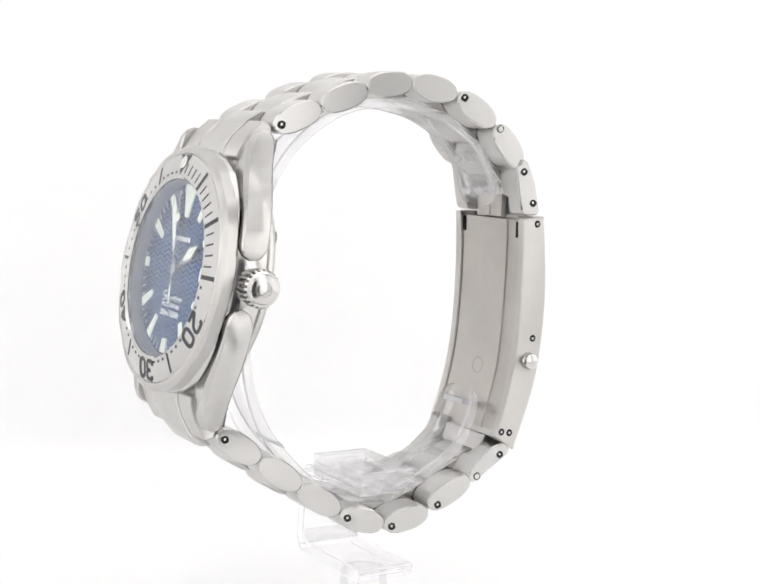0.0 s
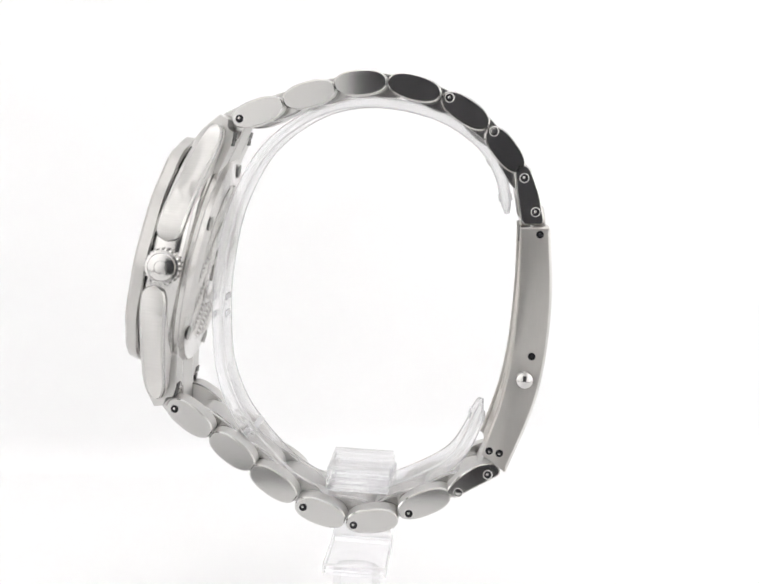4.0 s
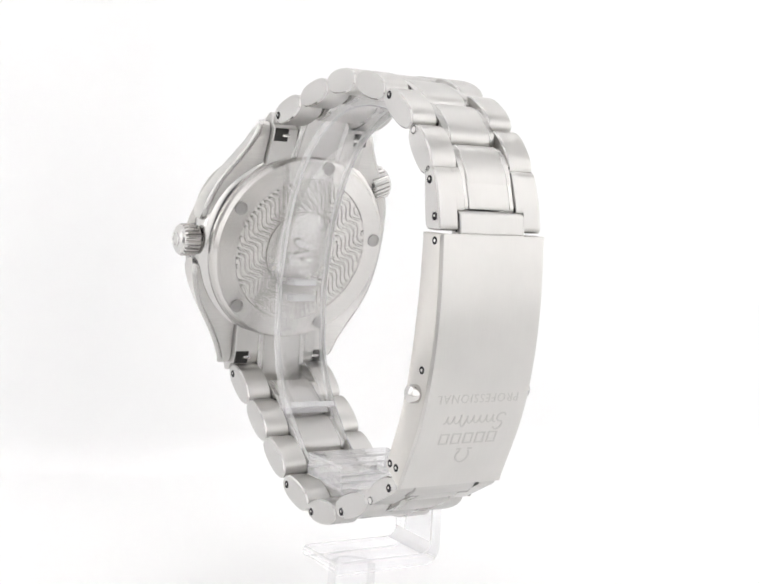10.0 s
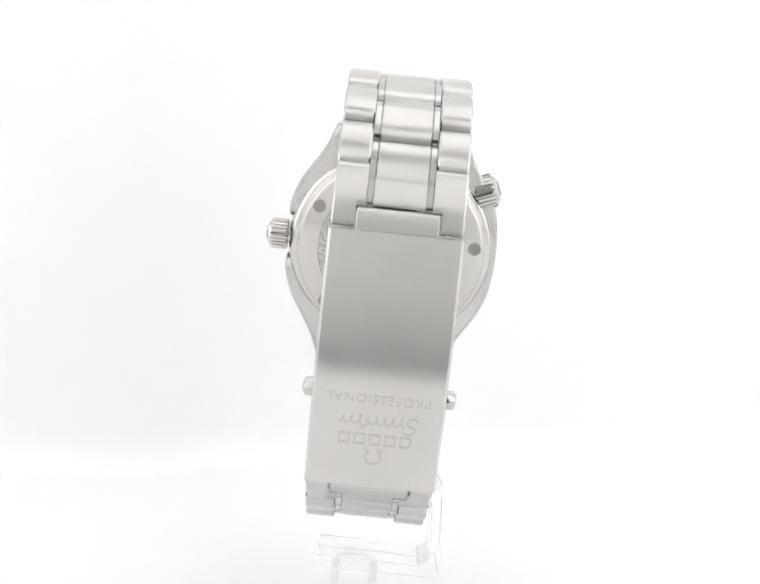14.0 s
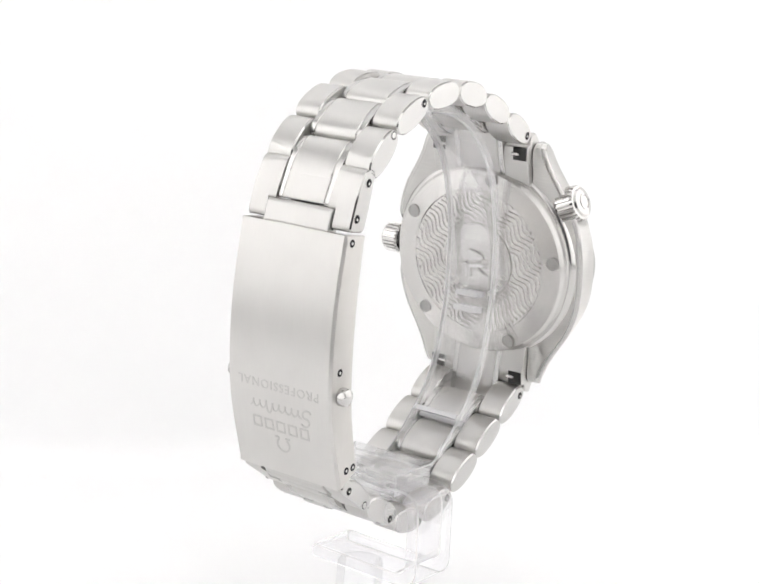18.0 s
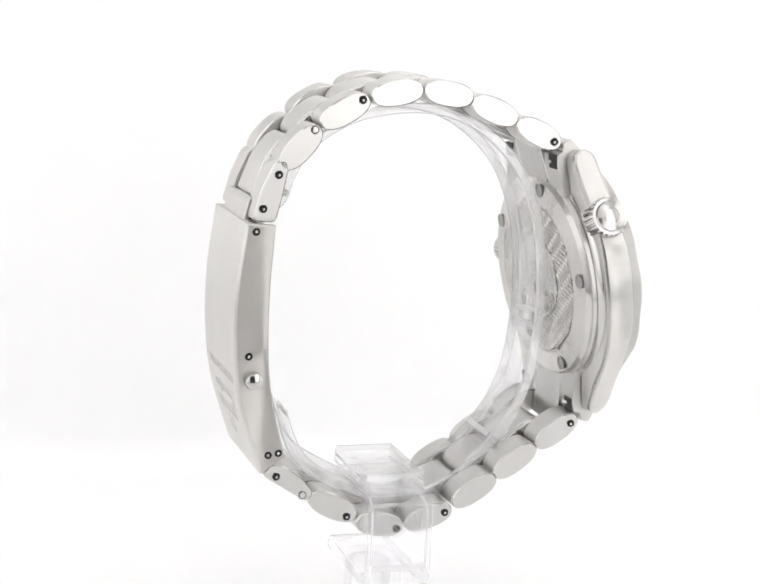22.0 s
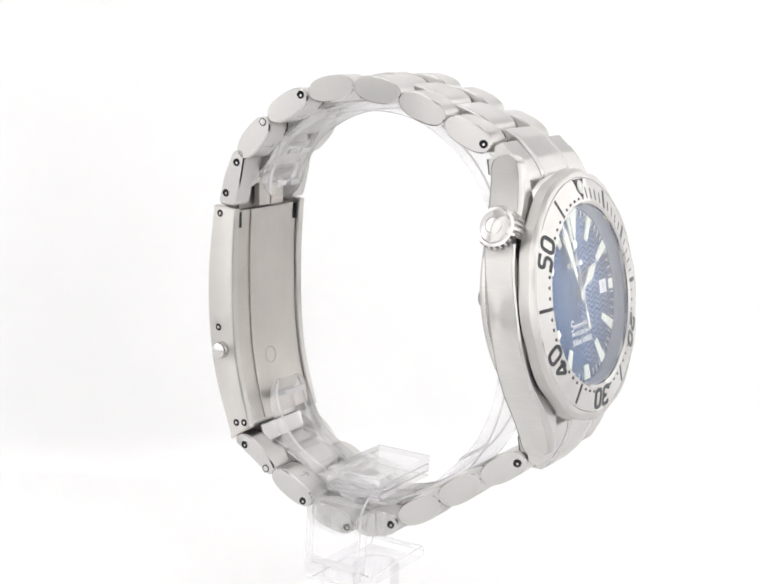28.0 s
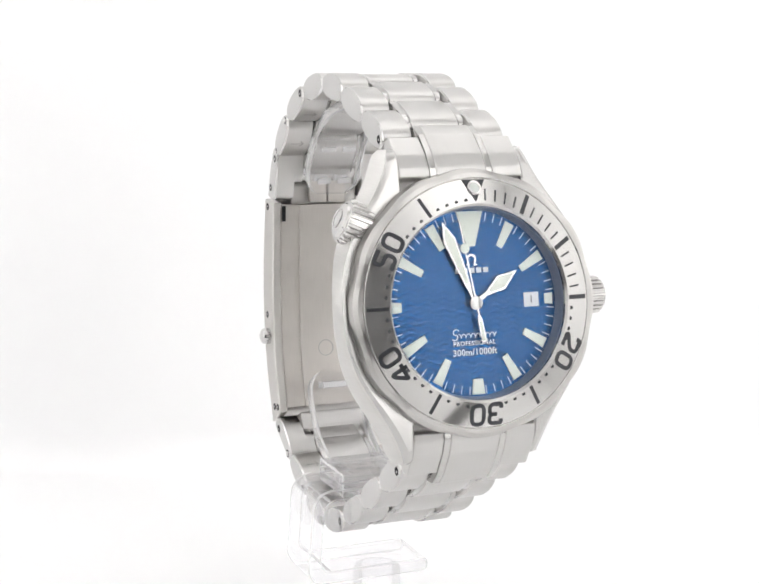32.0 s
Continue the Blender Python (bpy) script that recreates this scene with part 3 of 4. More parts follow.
    hand("second_hand", -10.0, [(-8.4, -0.62), (-3.6, -0.55), (-2.5, -0.2), (18.0, -0.13), (18.0, 0.13), (-2.5, 0.2), (-3.6, 0.55), (-8.4, 0.62)], [(-8.1, -0.4), (-4.0, -0.32), (-4.0, 0.32), (-8.1, 0.4)], -1.6, "thin steel second hand with counterweight")
    bm = bmesh.new()
    a = radians(100)
    lathe(bm, [(0.02, 0), (1.05, 0), (1.05, 0.2), (0.02, 0.25)], 20, HEAD @ Matrix.Translation((11.8 * math.cos(a), 11.8 * math.sin(a), -1.55)), close=False)
    part("second_hand_dot", bm, LUME, watch, "round lume dot of the second hand")
    bm = bmesh.new()
    lathe(bm, [(0.02, -2.95), (1.5, -2.95), (1.5, -1.5), (0.8, -1.3), (0.02, -1.25)], 24, HEAD, close=False)
    part("hand_boss", bm, POLISHED, watch, "polished centre boss")

    # crystal
    bm = bmesh.new()
    lathe(bm, [(0.02, -0.5), (20.28, -0.5), (20.3, 0.02), (20.0, 0.12), (12.0, 0.19), (0.02, 0.22)], 96, PROUD, close=False)
    crystal = part("crystal", bm, GLASS, watch, "clear sapphire crystal")
    crystal.visible_shadow = False

    # crown at three o'clock and the valve crown at ten
    def flutes(a, k):
        return 1.0 - (0.10 if k in (2, 3) and math.cos(22 * a) > 0 else 0.0)

    def knob(name, angle, base, scale, zc, label):
        m = HEAD @ Matrix.Translation((base[0], base[1], zc)) @ pose(0, 0, 0, 0, 0, angle) @ pose(0, 0, 0, 0, 90, 0) @ Matrix.Scale(scale, 4)
        bm = bmesh.new()
        lathe(bm, [(2.2, -3.0), (2.2, 0.0), (3.3, 0.0)], 44, m, close=False)
        stem = part("stem", bm, POLISHED, watch)
        bm = bmesh.new()
        lathe(bm, [(0.02, 0.0), (3.2, 0.0), (3.85, 0.5), (3.85, 3.9), (3.5, 4.4), (3.0, 4.5), (2.75, 4.95), (1.7, 5.35), (0.02, 5.5)], 220, m, wobble=flutes, close=False)
        k = part(name, bm, SATIN, watch, label, sharp=22)
        stem.parent = k
        bm = bmesh.new()
        ring = [(1.7, 5.25), (1.75, 5.45), (1.4, 5.55), (1.3, 5.35)]
        lathe(bm, ring, 28, m)
        part("crown_mark", bm, SATIN, k)
        return k

    knob("crown", 0.0, (28.6, 0.0), 1.1, -8.1, "fluted polished winding crown")
    knob("valve_crown", 158.0, (-21.8, 16.8), 1.26, -7.6, "fluted polished valve crown")


build_head()


# ---- bracelet ----
TOP = [(31.1, 43.2), (19.1, 48.1), (7.1, 51.5), (-5.6, 51.1), (-17.9, 46.4), (-27.8, 37.9)]
LOW = [(43.9, -31.3), (33.1, -38.7), (22.6, -46.0), (10.8, -52.2), (-1.9, -53.4), (-14.2, -48.1)]
PINS = {"TOP": {0: (35.2, 41.4), 4: (-14.0, 49.2), 5: (-24.9, 42.0)},
        "LOW": {0: (47.5, -29.3), 3: (15.0, -51.2), 4: (2.5, -54.7), 5: (-10.7, -50.8)}}
X_IN, X_OUT = 7.45, 14.6


def pin(y, z, side, parent, x=X_OUT, screw=False):
    """A dark disc for a pin hole's shade with an off-centre nub for the pin's glint, or a bright screw with a thin
    dark rim.
    """
    bm = bmesh.new()
    m = Matrix.Translation((side * x, y, z)) @ pose(0, 0, 0, 0, 90 * side, 0)
    lathe(bm, [(0.02, -0.5), (0.98, -0.5), (0.98, 0.02), (0.9, 0.05), (0.02, 0.05)], 18, m, 0, close=False)
    r = 0.74 if screw else 0.30
    shift = m @ Matrix.Translation((0, 0, 0) if screw else (0.12, 0.10, 0))
    lathe(bm, [(0.02, -0.3), (r, -0.3), (r, 0.09), (r * 0.7, 0.13), (0.02, 0.13)], 14, shift, 1, close=False)
    lathe(bm, [(0.96, -0.1), (0.96, 0.03), (1.05, 0.09), (1.16, 0.03), (1.16, -0.1)], 18, m, 1)
    part("pin", bm, [GAP_SHADE, POLISHED], parent, "bright screw end" if screw else "pin end with its glint on a dark disc for the hole's shade")


def ends(centres, first, last):
    """The joints between links: midpoints, with the outer ends given."""
    mids = [((a[0] + b[0]) / 2, (a[1] + b[1]) / 2) for a, b in zip(centres, centres[1:])]
    return [first] + mids + [last]


def bracelet(key, centres, first, last, slide):
    joints = ends(centres, first, last)
    for i, c in enumerate(centres):
        a, b = joints[i], joints[i + 1]
        ang = math.atan2(b[1] - a[1], b[0] - a[0])
        length = math.hypot(b[0] - a[0], b[1] - a[1]) * 1.005
        o = turned(oval(length, 6.1, 28, 2.35), c, ang)
        for side in (-1, 1):
            bm = bmesh.new()
            slab(bm, o, across, side * X_IN, side * X_OUT, 0.32, 0, 1, 0, bevel_mat=1)
            ob = part("outer_link", bm, [BRUSHED, MIRROR_SIDE], watch, "brushed outer link with polished side", sharp=30)
            if i in PINS[key] and i > 3 and side > 0:
                # a small arrow engraved on the inner face, towards the pin
                inward = -1 if key == "TOP" else 1
                nx, ny = -math.sin(ang) * inward, math.cos(ang) * inward
                if (ny > 0) == (key == "TOP"):
                    nx, ny = -nx, -ny
                m = Matrix(((-side, 0, 0, side * 11.0), (0, math.cos(ang), nx, c[0] + nx * 3.03), (0, math.sin(ang), ny, c[1] + ny * 3.03), (0, 0, 0, 1)))
                mark = bmesh.new()
                for o in (bar(-1.7, -0.12, 1.7, 0.12), [(1.7, 0.12), (0.8, 0.95), (0.6, 0.75), (1.3, 0.0)], [(1.7, -0.12), (1.3, 0.0), (0.6, -0.75), (0.8, -0.95)]):
                    slab(mark, o, lambda p, q, h: m @ Vector((p, q, h)), -0.15, 0.05)
                part("engraved_arrow", mark, RECESS_SHADE, ob, "small engraved arrow")
            if i in PINS[key]:
                pin(*PINS[key][i], side, ob, screw=(key == "TOP" and i == 5))
    # centre links sit over the joints
    for i, j in enumerate(joints[1:], 1):
        a = centres[i - 1]
        b = centres[i] if i < len(centres) else (2 * j[0] - a[0], 2 * j[1] - a[1])
        ang = math.atan2(b[1] - a[1], b[0] - a[0])
        length = math.hypot(b[0] - a[0], b[1] - a[1])
        back = slide
        if i == len(centres):
            # the last one stops short at the half link
            length = length / 2 + slide + 4.8
            back = slide + 0.5 * (2 * math.hypot(j[0] - a[0], j[1] - a[1]) - length)
        bm = bmesh.new()
        j = (j[0] - back * math.cos(ang), j[1] - back * math.sin(ang))
        slab(bm, turned(oval(length * 0.985, 6.0, 28, 2.6), j, ang), across, -5.85, 5.85, 0.22, bevel_mat=1)
        part("centre_link", bm, [BRUSHED, STRIP], watch, "brushed centre link", sharp=30)
        for side in (-1, 1):
            bm = bmesh.new()
            slab(bm, turned(oval(length * 0.97, 5.7, 24, 2.6), j, ang), across, side * 5.9, side * 7.35, 0.12)
            part("polished_strip", bm, STRIP, watch, "thin polished link strip", sharp=30)


bracelet("TOP", TOP, (36.9, 40.6), (-31.2, 32.6), 1.6)
bracelet("LOW", LOW, (49.2, -27.6), (-20.2, -45.0), 0.0)


def end_pieces():
    """The solid pieces that fill the lugs and hold the first links."""
    for sign in (1, -1):
        side = rounded([(21.0, -6.6), (26.4, -6.6), (27.0, -5.1), (29.0, -5.5), (32.0, -6.9), (36.2, -10.2), (35.4, -12.4), (33.4, -12.6), (32.8, -14.2), (30.0, -14.4), (21.0, -12.6)], 0.45)
        mid = rounded([(21.0, -6.5), (26.4, -6.5), (27.0, -4.9), (29.0, -5.2), (32.0, -6.6), (36.6, -10.0), (39.0, -13.0), (38.4, -16.2), (34.0, -15.4), (21.0, -12.6)], 0.5)
        fl = (lambda o: o) if sign > 0 else (lambda o: [(-a, b) for a, b in o])
        bm = bmesh.new()
        slab(bm, fl(mid), head_side, -5.85, 5.85, 0.2)
        main = part("end_piece", bm, BRUSHED, watch, "brushed end piece between the lugs", sharp=25)
        for s in (-1, 1):
            bm = bmesh.new()
            slab(bm, fl(shrink(mid, 0.1)), head_side, s * 5.9, s * 7.35, 0.1)
            part("polished_strip", bm, STRIP, main, sharp=25)
            bm = bmesh.new()
            slab(bm, fl(side), head_side, s * 7.4, s * 14.5, 0.2)
            part("end_block", bm, BRUSHED, main, sharp=25)
            bm = bmesh.new()
            # a solid slab; its near-black colour is the slot's shade
            slab(bm, fl(bar(29.4, -14.6, 32.8, -13.0)), head_side, s * 10.4, s * 14.3)
            part("bar_slot_shade", bm, SLOT, main, "dark slab for the shade in the spring bar slot")
            bm = bmesh.new()
            hold = HEAD @ Matrix.Translation((s * 10.0, sign * 31.0, -14.55)) @ pose(0, 0, 0, 0, 90 * s, 0)
            lathe(bm, [(0.02, 0.0), (0.5, 0.0), (0.5, 1.5), (0.35, 1.7), (0.35, 2.2), (0.02, 2.2)], 12, hold, close=False)
            part("spring_bar", bm, POLISHED, main, "short polished spring bar")


end_pieces()


# ---- folding clasp ----
def arc_path(points, n=24):
    """A smooth curve through side-view points."""
    out = []
    p = [points[0]] + points + [points[-1]]
    for i in range(1, len(p) - 2):
        for k in range(n // (len(points) - 1)):
            t = k / (n // (len(points) - 1))
            q = []
            for d in (0, 1):
                a, b, c, e = p[i - 1][d], p[i][d], p[i + 1][d], p[i + 2][d]
                q.append(0.5 * (2 * b + (c - a) * t + (2 * a - 5 * b + 4 * c - e) * t * t + (3 * b - a - 3 * c + e) * t ** 3))
            out.append(tuple(q))
    out.append(points[-1])
    return out


def clasp():
    outer = arc_path([(-39.6, 20.4), (-41.1, 5.0), (-40.8, -9.5), (-38.7, -22.8), (-33.2, -38.8)], 32)
    wall_in = arc_path([(-32.7, 20.0), (-33.2, 5.5), (-32.6, -10.5), (-30.8, -22.4), (-27.1, -34.9)], 32)
    lid_in = [(a + (b[0] - a) * 0.22, c + (b[1] - c) * 0.22) for (a, c), b in zip(outer, wall_in)]
    bm = bmesh.new()
    slab(bm, outer + lid_in[::-1], across, -14.85, 14.85, 0.5)
    cover = part("clasp_cover", bm, BRUSHED_CLASP_LIT, watch, "brushed clasp cover with engraved lettering", sharp=25)
    for s in (-1, 1):
        bm = bmesh.new()
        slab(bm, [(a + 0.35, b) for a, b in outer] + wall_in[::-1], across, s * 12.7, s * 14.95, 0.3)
        # same steel darkened: the side walls' dimmer, browner reflection is in the colour
        w = part("clasp_side", bm, brushed("brushed_clasp_side_dim", (0.60, 0.583, 0.56), 0.33, (9, 9, 0.35), bump=0.06, streak=0.3) if s < 0 else bpy.data.materials["brushed_clasp_side_dim"], cover, "brushed side wall of the clasp", sharp=25)
        for y, z in ((-37.3, 18.6), (-37.4, -10.4), (-31.4, -34.3), (-28.95, -33.9)):
            # a dark disc stands for the shade in each pin hole
            bm = bmesh.new()
            m = Matrix.Translation((s * 14.95, y, z)) @ pose(0, 0, 0, 0, 90 * s, 0)
            lathe(bm, [(0.02, -0.4), (0.92, -0.4), (0.92, 0.02), (0.84, 0.05), (0.02, 0.05)], 16, m, 0, close=False)
            lathe(bm, [(0.02, -0.3), (0.36, -0.3), (0.36, 0.09), (0.02, 0.12)], 12, m, 1, close=False)
            ob = part("clasp_pin", bm, [GAP_SHADE, POLISHED], cover)
        bm = bmesh.new()
        m = Matrix.Translation((s * 14.9, -36.1, -16.0)) @ pose(0, 0, 0, 0, 90 * s, 0)
        lathe(bm, [(0.02, -1.0), (2.15, -1.0), (2.15, 1.3), (1.9, 1.9), (1.2, 2.3), (0.02, 2.45)], 32, m, close=False)
        part("push_button", bm, POLISHED, cover, "round polished push button")
    # folded blades inside
    inn = [(a - 0.8, b) for a, b in arc_path([(-32.9, 19.2), (-33.1, 5.5), (-32.4, -10.5), (-30.7, -22.0), (-27.4, -34.0)], 32)]
    top = [(a - 2.4, b) for a, b in inn]
    bm = bmesh.new()
    slab(bm, top + inn[::-1], across, -12.55, 12.55, 0.2)
    blade = part("folding_blade", bm, BLADE, watch, "brushed inner folding blade", sharp=25)
    bm = bmesh.new()
    slab(bm, [(a - 0.4, b) for a, b in inn] + [(a + 0.4, b) for a, b in inn][::-1], across, -7.4, 7.4, 0.15)
    part("blade_leaf", bm, BLADE, blade, "narrow centre leaf", sharp=25)
    for sx in (-1, 1):
        bm = bmesh.new()
        # solid dark slab in place of the notch's shade
        slab(bm, bar(-34.6, 15.0, -33.35, 19.0), across, sx * 11.3, sx * 12.2)
        part("blade_notch_shade", bm, GAP_SHADE, blade, "dark slab for the shade in the notch at the blade's corner")
    k = min(range(len(inn)), key=lambda q: abs(inn[q][1] + 19.3))
    lean = math.degrees(math.atan2(inn[k + 1][0] - inn[k - 1][0], inn[k - 1][1] - inn[k + 1][1]))
    bm = bmesh.new()
    mm = Matrix.Translation((0.4, inn[k][0] + 0.42, -19.3)) @ pose(0, 0, 0, -90 + lean, 0, 0)
    lathe(bm, [(2.1, -0.1), (2.2, 0.07), (1.95, 0.07), (1.8, -0.1)], 32, mm)
    part("stamped_ring", bm, RECESS_SHADE, blade, "stamped round mark")
    # tongues between clasp and bracelet
    bm = bmesh.new()
    slab(bm, rounded([(-38.95, 20.4), (-37.95, 25.0), (-36.4, 25.6), (-35.4, 24.0), (-35.6, 19.0), (-37.5, 18.0)], 0.6), across, -9.2, 9.2, 0.25)
    # solid dark strip in place of the shade round the tongue
    gap = bmesh.new()
    slab(gap, [(-37.6, 20.6), (-36.9, 25.3), (-36.5, 25.45), (-36.2, 25.0), (-37.0, 20.6)], across, -9.3, 9.3)
    part("tongue_gap_shade", gap, GAP_SHADE, cover, "dark strip for the shade in the gap round the tongue")
    part("clasp_tongue", bm, BRUSHED, cover, "brushed tongue of the clasp", sharp=25)
    bm = bmesh.new()
    slab(bm, rounded([(-31.8, -37.6), (-31.2, -40.3), (-28.6, -42.4), (-26.2, -40.6), (-28.4, -35.6)], 0.6), across, -8.7, 8.7, 0.2)
    # solid grey strip in place of the shade round this tongue
    gap = bmesh.new()
    slab(gap, [(-31.3, -37.8), (-30.7, -40.0), (-28.5, -42.6), (-28.0, -42.2), (-30.0, -39.7), (-30.6, -37.6)], across, -9.1, 9.1)
    part("tongue_gap_shade", gap, RECESS_SHADE, cover, "grey strip for the shade in the gap round the tongue")
    part("clasp_tongue", bm, BRUSHED, cover, "brushed tongue of the clasp", sharp=25)
    for x0, x1 in ((-5.2, -0.5), (0.0, 4.6)):
        bm = bmesh.new()
        slab(bm, bar(-34.6, 19.9, -33.0, 27.4), across, x0, x1, 0.1)
        part("hinge_strap", bm, BLADE, blade)
    bm = bmesh.new()
    lathe(bm, [(0.02, -9.5), (0.62, -9.5), (0.62, 9.5), (0.02, 9.5)], 16, Matrix.Translation((0, -32.6, 29.0)) @ pose(0, 0, 0, 0, 90, 0), close=False)
    part("hinge_pin", bm, POLISHED, blade, "thin polished hinge pin")
    # half links at both ends
    upper = rounded([(-30.3, 33.6), (-31.2, 35.1), (-33.9, 34.3), (-36.6, 28.0), (-38.3, 20.9), (-32.8, 20.6), (-31.4, 27.0)], 1.5)
    lower = rounded([(-30.6, -36.6), (-32.4, -39.4), (-21.0, -46.6), (-19.2, -44.3), (-22.5, -40.4), (-26.4, -37.6)], 1.5)
    upper_part = rounded([(-30.3, 33.6), (-31.2, 35.1), (-33.9, 34.3), (-36.6, 28.0), (-37.30, 25.3), (-32.4, 25.0), (-31.4, 27.0)], 0.9)
    lower_part = rounded([(-29.4, -41.3), (-21.0, -46.6), (-19.2, -44.3), (-22.5, -40.4), (-26.4, -39.6)], 0.9)
    for shape, shoulder, pins in ((upper, upper_part, ((-32.7, 31.6), (-35.9, 23.8))), (lower, lower_part, ((-29.0, -39.8), (-22.2, -44.7)))):
        for s in (-1, 1):
            bm = bmesh.new()
            slab(bm, shape, across, s * 9.55, s * X_OUT, 0.32, 0, 1, 0, both_rims=False, bevel_mat=1)
            slab(bm, shoulder, across, s * 7.4, s * 9.56)
            ob = part("half_link", bm, [BRUSHED, MIRROR_SIDE], watch, "brushed half link with polished side", sharp=30)
            for y, z in pins:
                pin(y, z, s, ob, screw=(z == -44.7))
    for pts in (rounded([(-29.9, 33.2), (-31.5, 34.8), (-33.9, 33.8), (-36.0, 28.4), (-36.9, 25.6), (-33.0, 25.2), (-31.2, 27.6)], 0.9),
                rounded([(-20.0, -43.6), (-20.8, -46.3), (-27.0, -43.7), (-29.6, -41.8), (-26.6, -39.6), (-23.0, -40.8)], 0.9)):
        bm = bmesh.new()
        slab(bm, pts, across, -5.85, 5.85, 0.15)
        half = part("centre_half_link", bm, BRUSHED, watch, "brushed centre half link", sharp=30)
        for s in (-1, 1):
            bm = bmesh.new()
            slab(bm, shrink(pts, 0.12), across, s * 5.9, s * 7.3, 0.1)
            part("polished_strip", bm, STRIP, half, sharp=30)
    # lettering on the cover, upside down when the watch stands
    def on_cover(x, y_out, z, lean):
        return Matrix.Translation((x, y_out, z)) @ pose(0, 0, 0, 90 + lean, 0, 0) @ pose(0, 0, 0, 0, 0, 180)
    def cover_at(z):
        k = min(range(len(outer) - 1), key=lambda q: abs((outer[q][1] + outer[q + 1][1]) / 2 - z))
        (y0, z0), (y1, z1) = outer[k], outer[k + 1]
        t = (z - z0) / (z1 - z0)
        return y0 + (y1 - y0) * t, math.degrees(math.atan2(y1 - y0, z1 - z0))

    def mark(x, z):
        y, lean = cover_at(z)
        return on_cover(x, y - 0.02, z, -(lean + 180 if lean < -90 else lean - 180 if lean > 90 else lean))

    letters("PROFESSIONAL", 3.05, mark(0, -16.6), ENGRAVE, cover, "engraved_line", 0.07, 1.16, "engraved word PROFESSIONAL")
    bm = bmesh.new()
    m = mark(0, -22.0)
    script(bm, lambda a, b, h: m @ Vector((a, b, h)), -8.8, -0.2, 17.2, 1.9, 4.2, 0.42, -0.06, 0.07)
    part("engraved_stroke", bm, ENGRAVE, cover)
    for k in range(5):
        bm = bmesh.new()
        m = mark(6.9 - 3.45 * k, -26.5)
        for o in (bar(-1.3, -1.45, 1.3, -1.05), bar(-1.3, 1.05, 1.3, 1.45), bar(-1.3, -1.05, -0.9, 1.05), bar(0.9, -1.05, 1.3, 1.05)):
            slab(bm, o, lambda a, b, h: m @ Vector((a, b, h)), -0.06, 0.07)
        part("engraved_bar", bm, ENGRAVE, cover)
    bm = bmesh.new()
    m = mark(0, -31.0)
    arc = [(2.0 * math.cos(radians(q)), 2.0 * math.sin(radians(q))) for q in range(-55, 236, 15)]
    arc += [(1.55 * math.cos(radians(q)), 1.55 * math.sin(radians(q))) for q in range(235, -56, -15)]
    slab(bm, arc, lambda a, b, h: m @ Vector((a, b, h)), -0.06, 0.07)
    for x0, x1 in ((-2.2, -0.9), (0.9, 2.2)):
        slab(bm, bar(x0, -2.1, x1, -1.65), lambda a, b, h: m @ Vector((a, b, h)), -0.06, 0.07)
    part("engraved_maker_mark", bm, ENGRAVE, cover)


clasp()

# ---- the clear stand ----
stand = tagged(new("display_stand"), "clear acrylic C-shaped watch stand on a short post", "display stand")


def cut_edges(bm, width):
    """Narrow bevel faces take the finish of a cut edge."""
    for f in bm.faces:
        lengths = sorted(e.calc_length() for e in f.edges)
        across_it = f.calc_area() / max(lengths[-1], 1e-6)
        if across_it < width or lengths[-1] < width * 1.5:
            f.material_index = 1


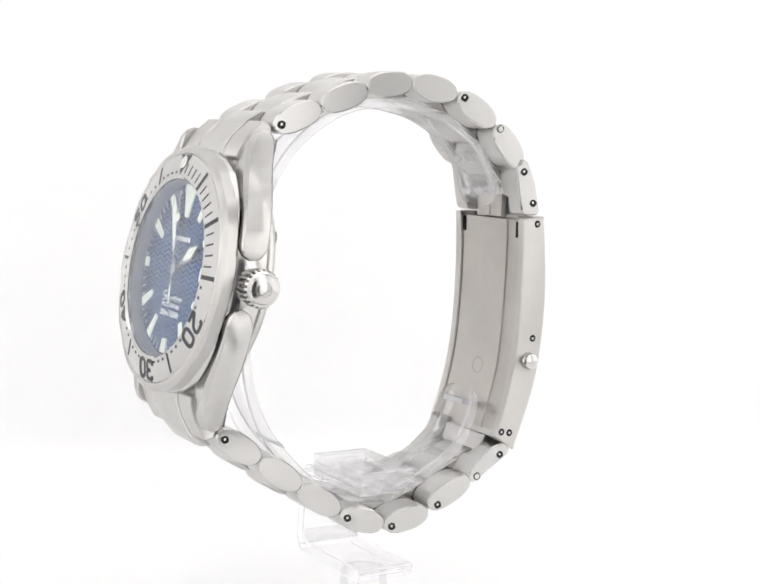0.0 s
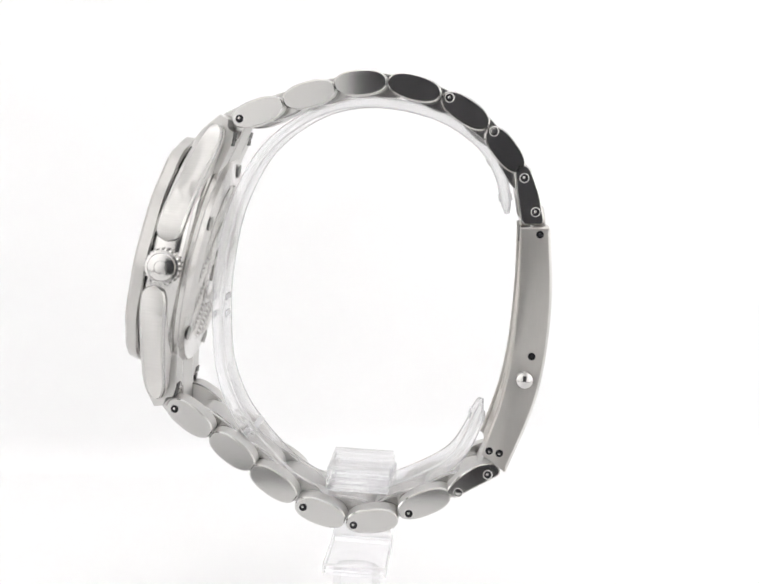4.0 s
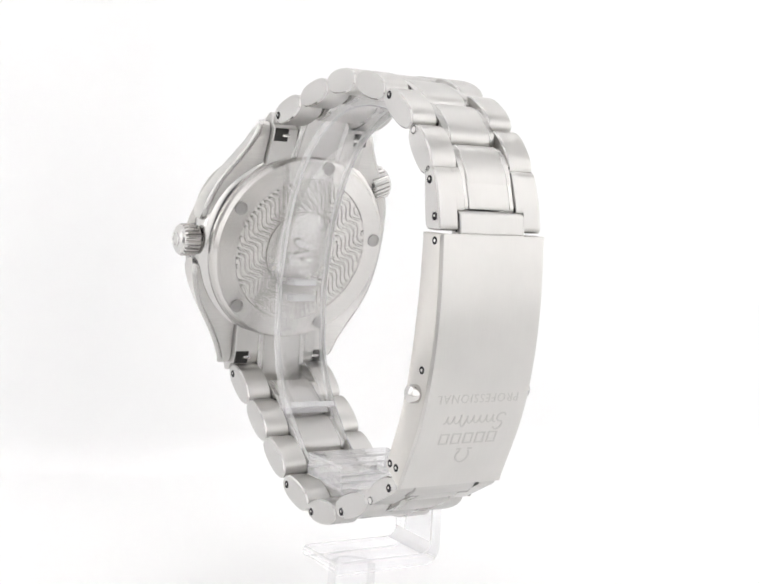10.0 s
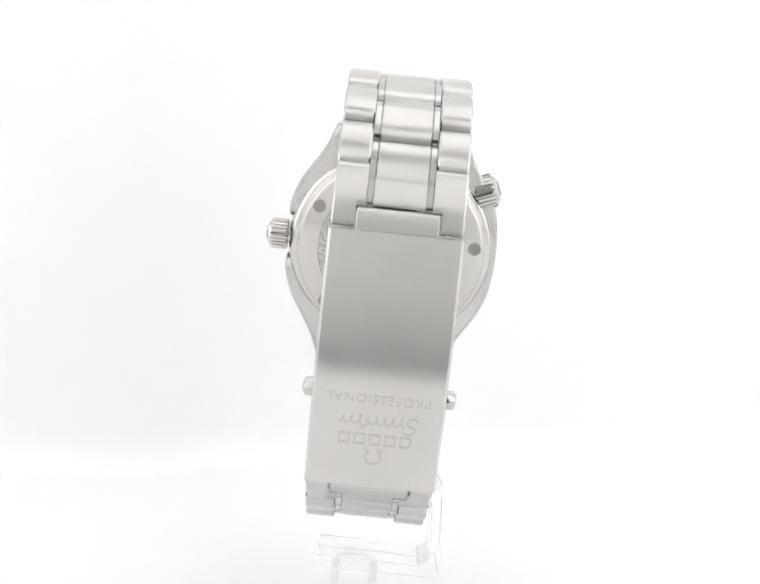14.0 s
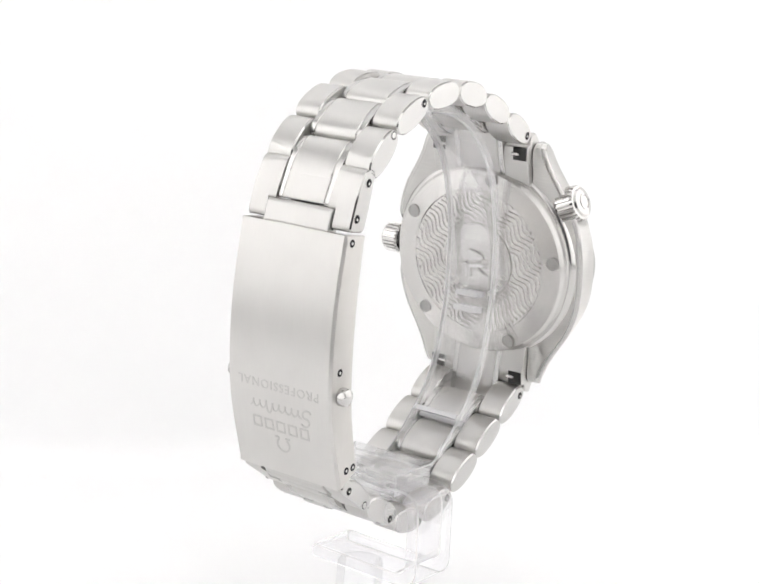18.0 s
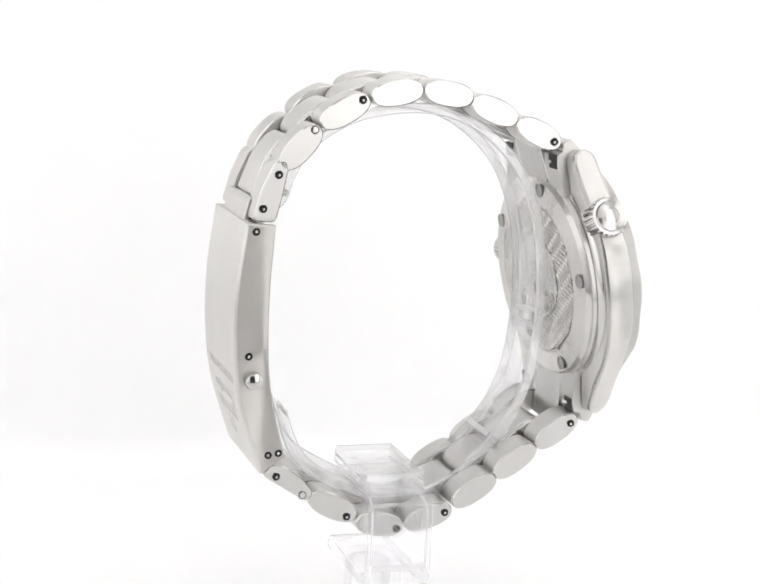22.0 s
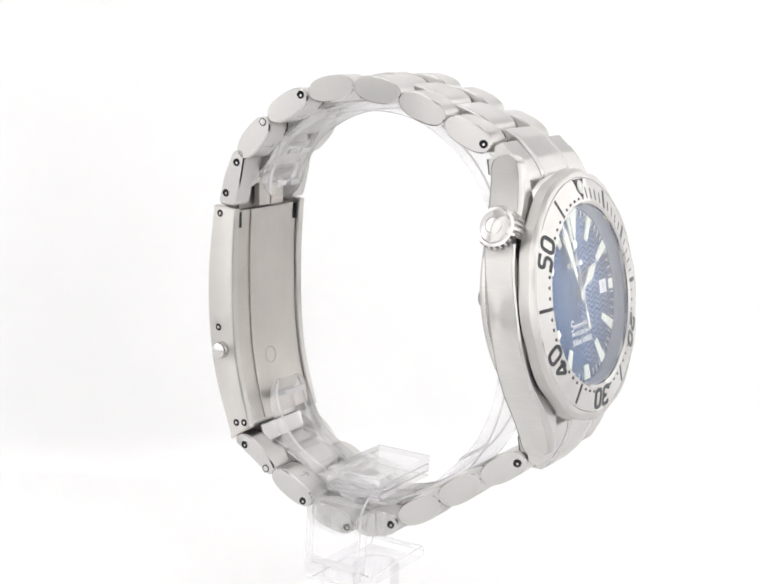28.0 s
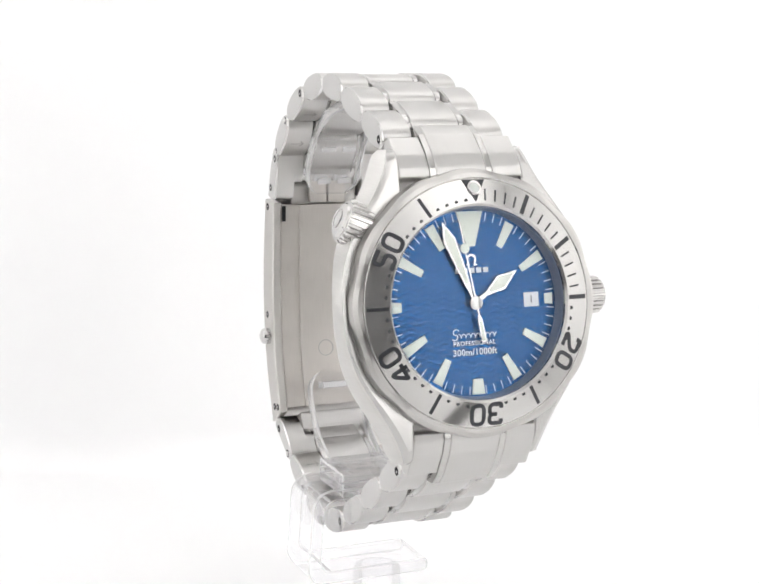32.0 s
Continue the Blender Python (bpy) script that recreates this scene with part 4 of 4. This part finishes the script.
def clear_stand():
    path = arc_path([(-29.6, 22.5), (-27.6, 31.0), (-22.0, 39.0), (-11.0, 45.2), (4.5, 47.4), (18.0, 44.0), (30.0, 34.0), (37.0, 19.0), (39.5, 2.0), (39.2, -11.0), (37.5, -21.5), (32.8, -31.7), (24.2, -41.6), (17.4, -46.8), (10.4, -49.4), (2.5, -50.1), (-7.0, -47.0), (-19.2, -40.0), (-24.2, -32.6), (-26.6, -24.6)], 128)
    left, right = [], []
    for i, p in enumerate(path):
        a, b = Vector(path[max(i - 1, 0)]), Vector(path[min(i + 1, len(path) - 1)])
        t = (b - a).normalized()
        n = Vector((-t.y, t.x))
        w = (1.3 + 0.4 * min(1.0, max(0.0, (-20.0 - p[1]) / 20.0))) * min(1.0, 0.45 + 0.2 * min(i, len(path) - 1 - i))
        left.append(tuple(Vector(p) + n * w))
        right.append(tuple(Vector(p) - n * w))
    rings = []
    for q, inset in ((-7.5, 0.35), (-7.0, 0.0), (7.0, 0.0), (7.5, 0.35)):
        ring, n = [], len(path)
        for i, p in enumerate(shrink(left + right[::-1], inset)):
            k = i if i < n else 2 * n - 1 - i
            tip = min(k, n - 1 - k)
            ring.append(across(*p, q * (1.0 - 0.42 * max(0.0, 1.0 - tip / 4.0) ** 2)))
        rings.append(ring)
    bm = bmesh.new()
    for k, (lo, hi) in enumerate(zip(rings, rings[1:])):
        loft(bm, [lo, hi], cap=False, mat=1 if k != 1 else 0)
    for r in (rings[0], rings[-1]):
        bm.faces.new([bm.verts.new(p) for p in r]).material_index = 2
    bmesh.ops.remove_doubles(bm, verts=bm.verts[:], dist=0.0005)
    part("ring_clip", bm, [ACRYLIC, ACRYLIC_EDGE, ACRYLIC_SIDE], stand, "clear sprung acrylic ring", sharp=40)
    # small moulded ridges near the ring's ends and at its back
    spots = (((-28.8, 26.5), -4.6, -1.0), ((-28.8, 26.5), 1.0, 4.6), ((-25.5, 34.5), -4.6, -1.0), ((-25.5, 34.5), 1.0, 4.6))
    spots += (((39.5, -2.5), -3.5, 3.5), ((39.4, -6.0), -3.5, 3.5), ((29.5, -36.0), -6.6, 6.6), ((-25.8, -28.0), -4.0, 4.0))
    for spot, x0, x1 in spots:
        k = min(range(len(path) - 1), key=lambda i: (Vector(path[i]) - Vector(spot)).length)
        p, q = Vector(path[k]), Vector(path[k + 1])
        t = (q - p).normalized()
        n = Vector((-t.y, t.x))
        for side in (1.3, -1.3) if p.y > -20.0 else (1.6, -1.6):
            bm = bmesh.new()
            slab(bm, [tuple(p + t * u + n * (side * w)) for u, w in ((-0.8, 0.99), (0.8, 0.99), (0.7, 1.22), (-0.7, 1.22))], across, x0, x1)
            part("moulded_ridge", bm, ACRYLIC_EDGE, stand)
    # the stepped seat under the ring
    bm = bmesh.new()
    seat = [(-5.2, -41.6), (9.9, -41.6), (10.1, -43.3), (9.6, -43.6), (10.1, -43.9), (10.1, -45.1), (9.6, -45.4), (10.1, -45.7), (9.9, -47.2)]
    seat += [(-5.2, -47.2), (-5.6, -45.7), (-5.1, -45.4), (-5.6, -45.1), (-5.6, -43.9), (-5.1, -43.6), (-5.6, -43.3)]
    slab(bm, seat, across, -12.0, 12.0, 0.3)
    cut_edges(bm, 0.75)
    part("ring_seat", bm, [ACRYLIC_BLOCK, ACRYLIC_EDGE], stand, "stepped clear acrylic block", sharp=40)
    # the bent bracket: arm, wall, plate
    prof = [(7.3, -45.2), (15.0, -45.0), (17.8, -46.0), (19.6, -48.6), (20.6, -66.0), (18.6, -69.0), (-11.4, -69.0), (-11.6, -65.6), (15.6, -65.8), (17.2, -64.0), (16.3, -50.0), (14.8, -48.0), (7.3, -48.0)]
    prof = rounded(prof, 1.6, 3)
    bm = bmesh.new()
    slab(bm, prof, lambda a, b, h: Vector((a, h, b)), -6.0, 9.8, 0.35)
    cut_edges(bm, 0.75)
    part("bracket", bm, [ACRYLIC, ACRYLIC_EDGE], stand, "bent clear acrylic bracket", sharp=40)
    bm = bmesh.new()
    lathe(bm, [(0.02, -69.05), (5.6, -69.05), (6.0, -69.6), (6.0, -86.6), (0.02, -86.6)], 40, Matrix.Translation((-1.0, 1.8, 0)), close=False)
    part("post", bm, ACRYLIC, stand, "short clear post")
    bm = bmesh.new()
    level = Matrix.Translation((0, 0, FLOOR)) @ pose(0, 0, 0, ry=-TILT)
    lathe(bm, [(0.02, 0.02), (10.5, 0.02), (11.0, 0.4), (10.4, 1.5), (0.02, 1.9)], 48, level @ Matrix.Translation((-1.0, 1.8, 0)), close=False)
    part("foot", bm, WHITE_PLASTIC, stand, "round white foot")


clear_stand()
for ob in stand.children:
    ob.visible_shadow = False


def motions():
    rows = [(float(t), on_turntable(float(t))) for t in range(0, 33)]
    walk(watch, rows)
    walk(stand, rows)


motions()
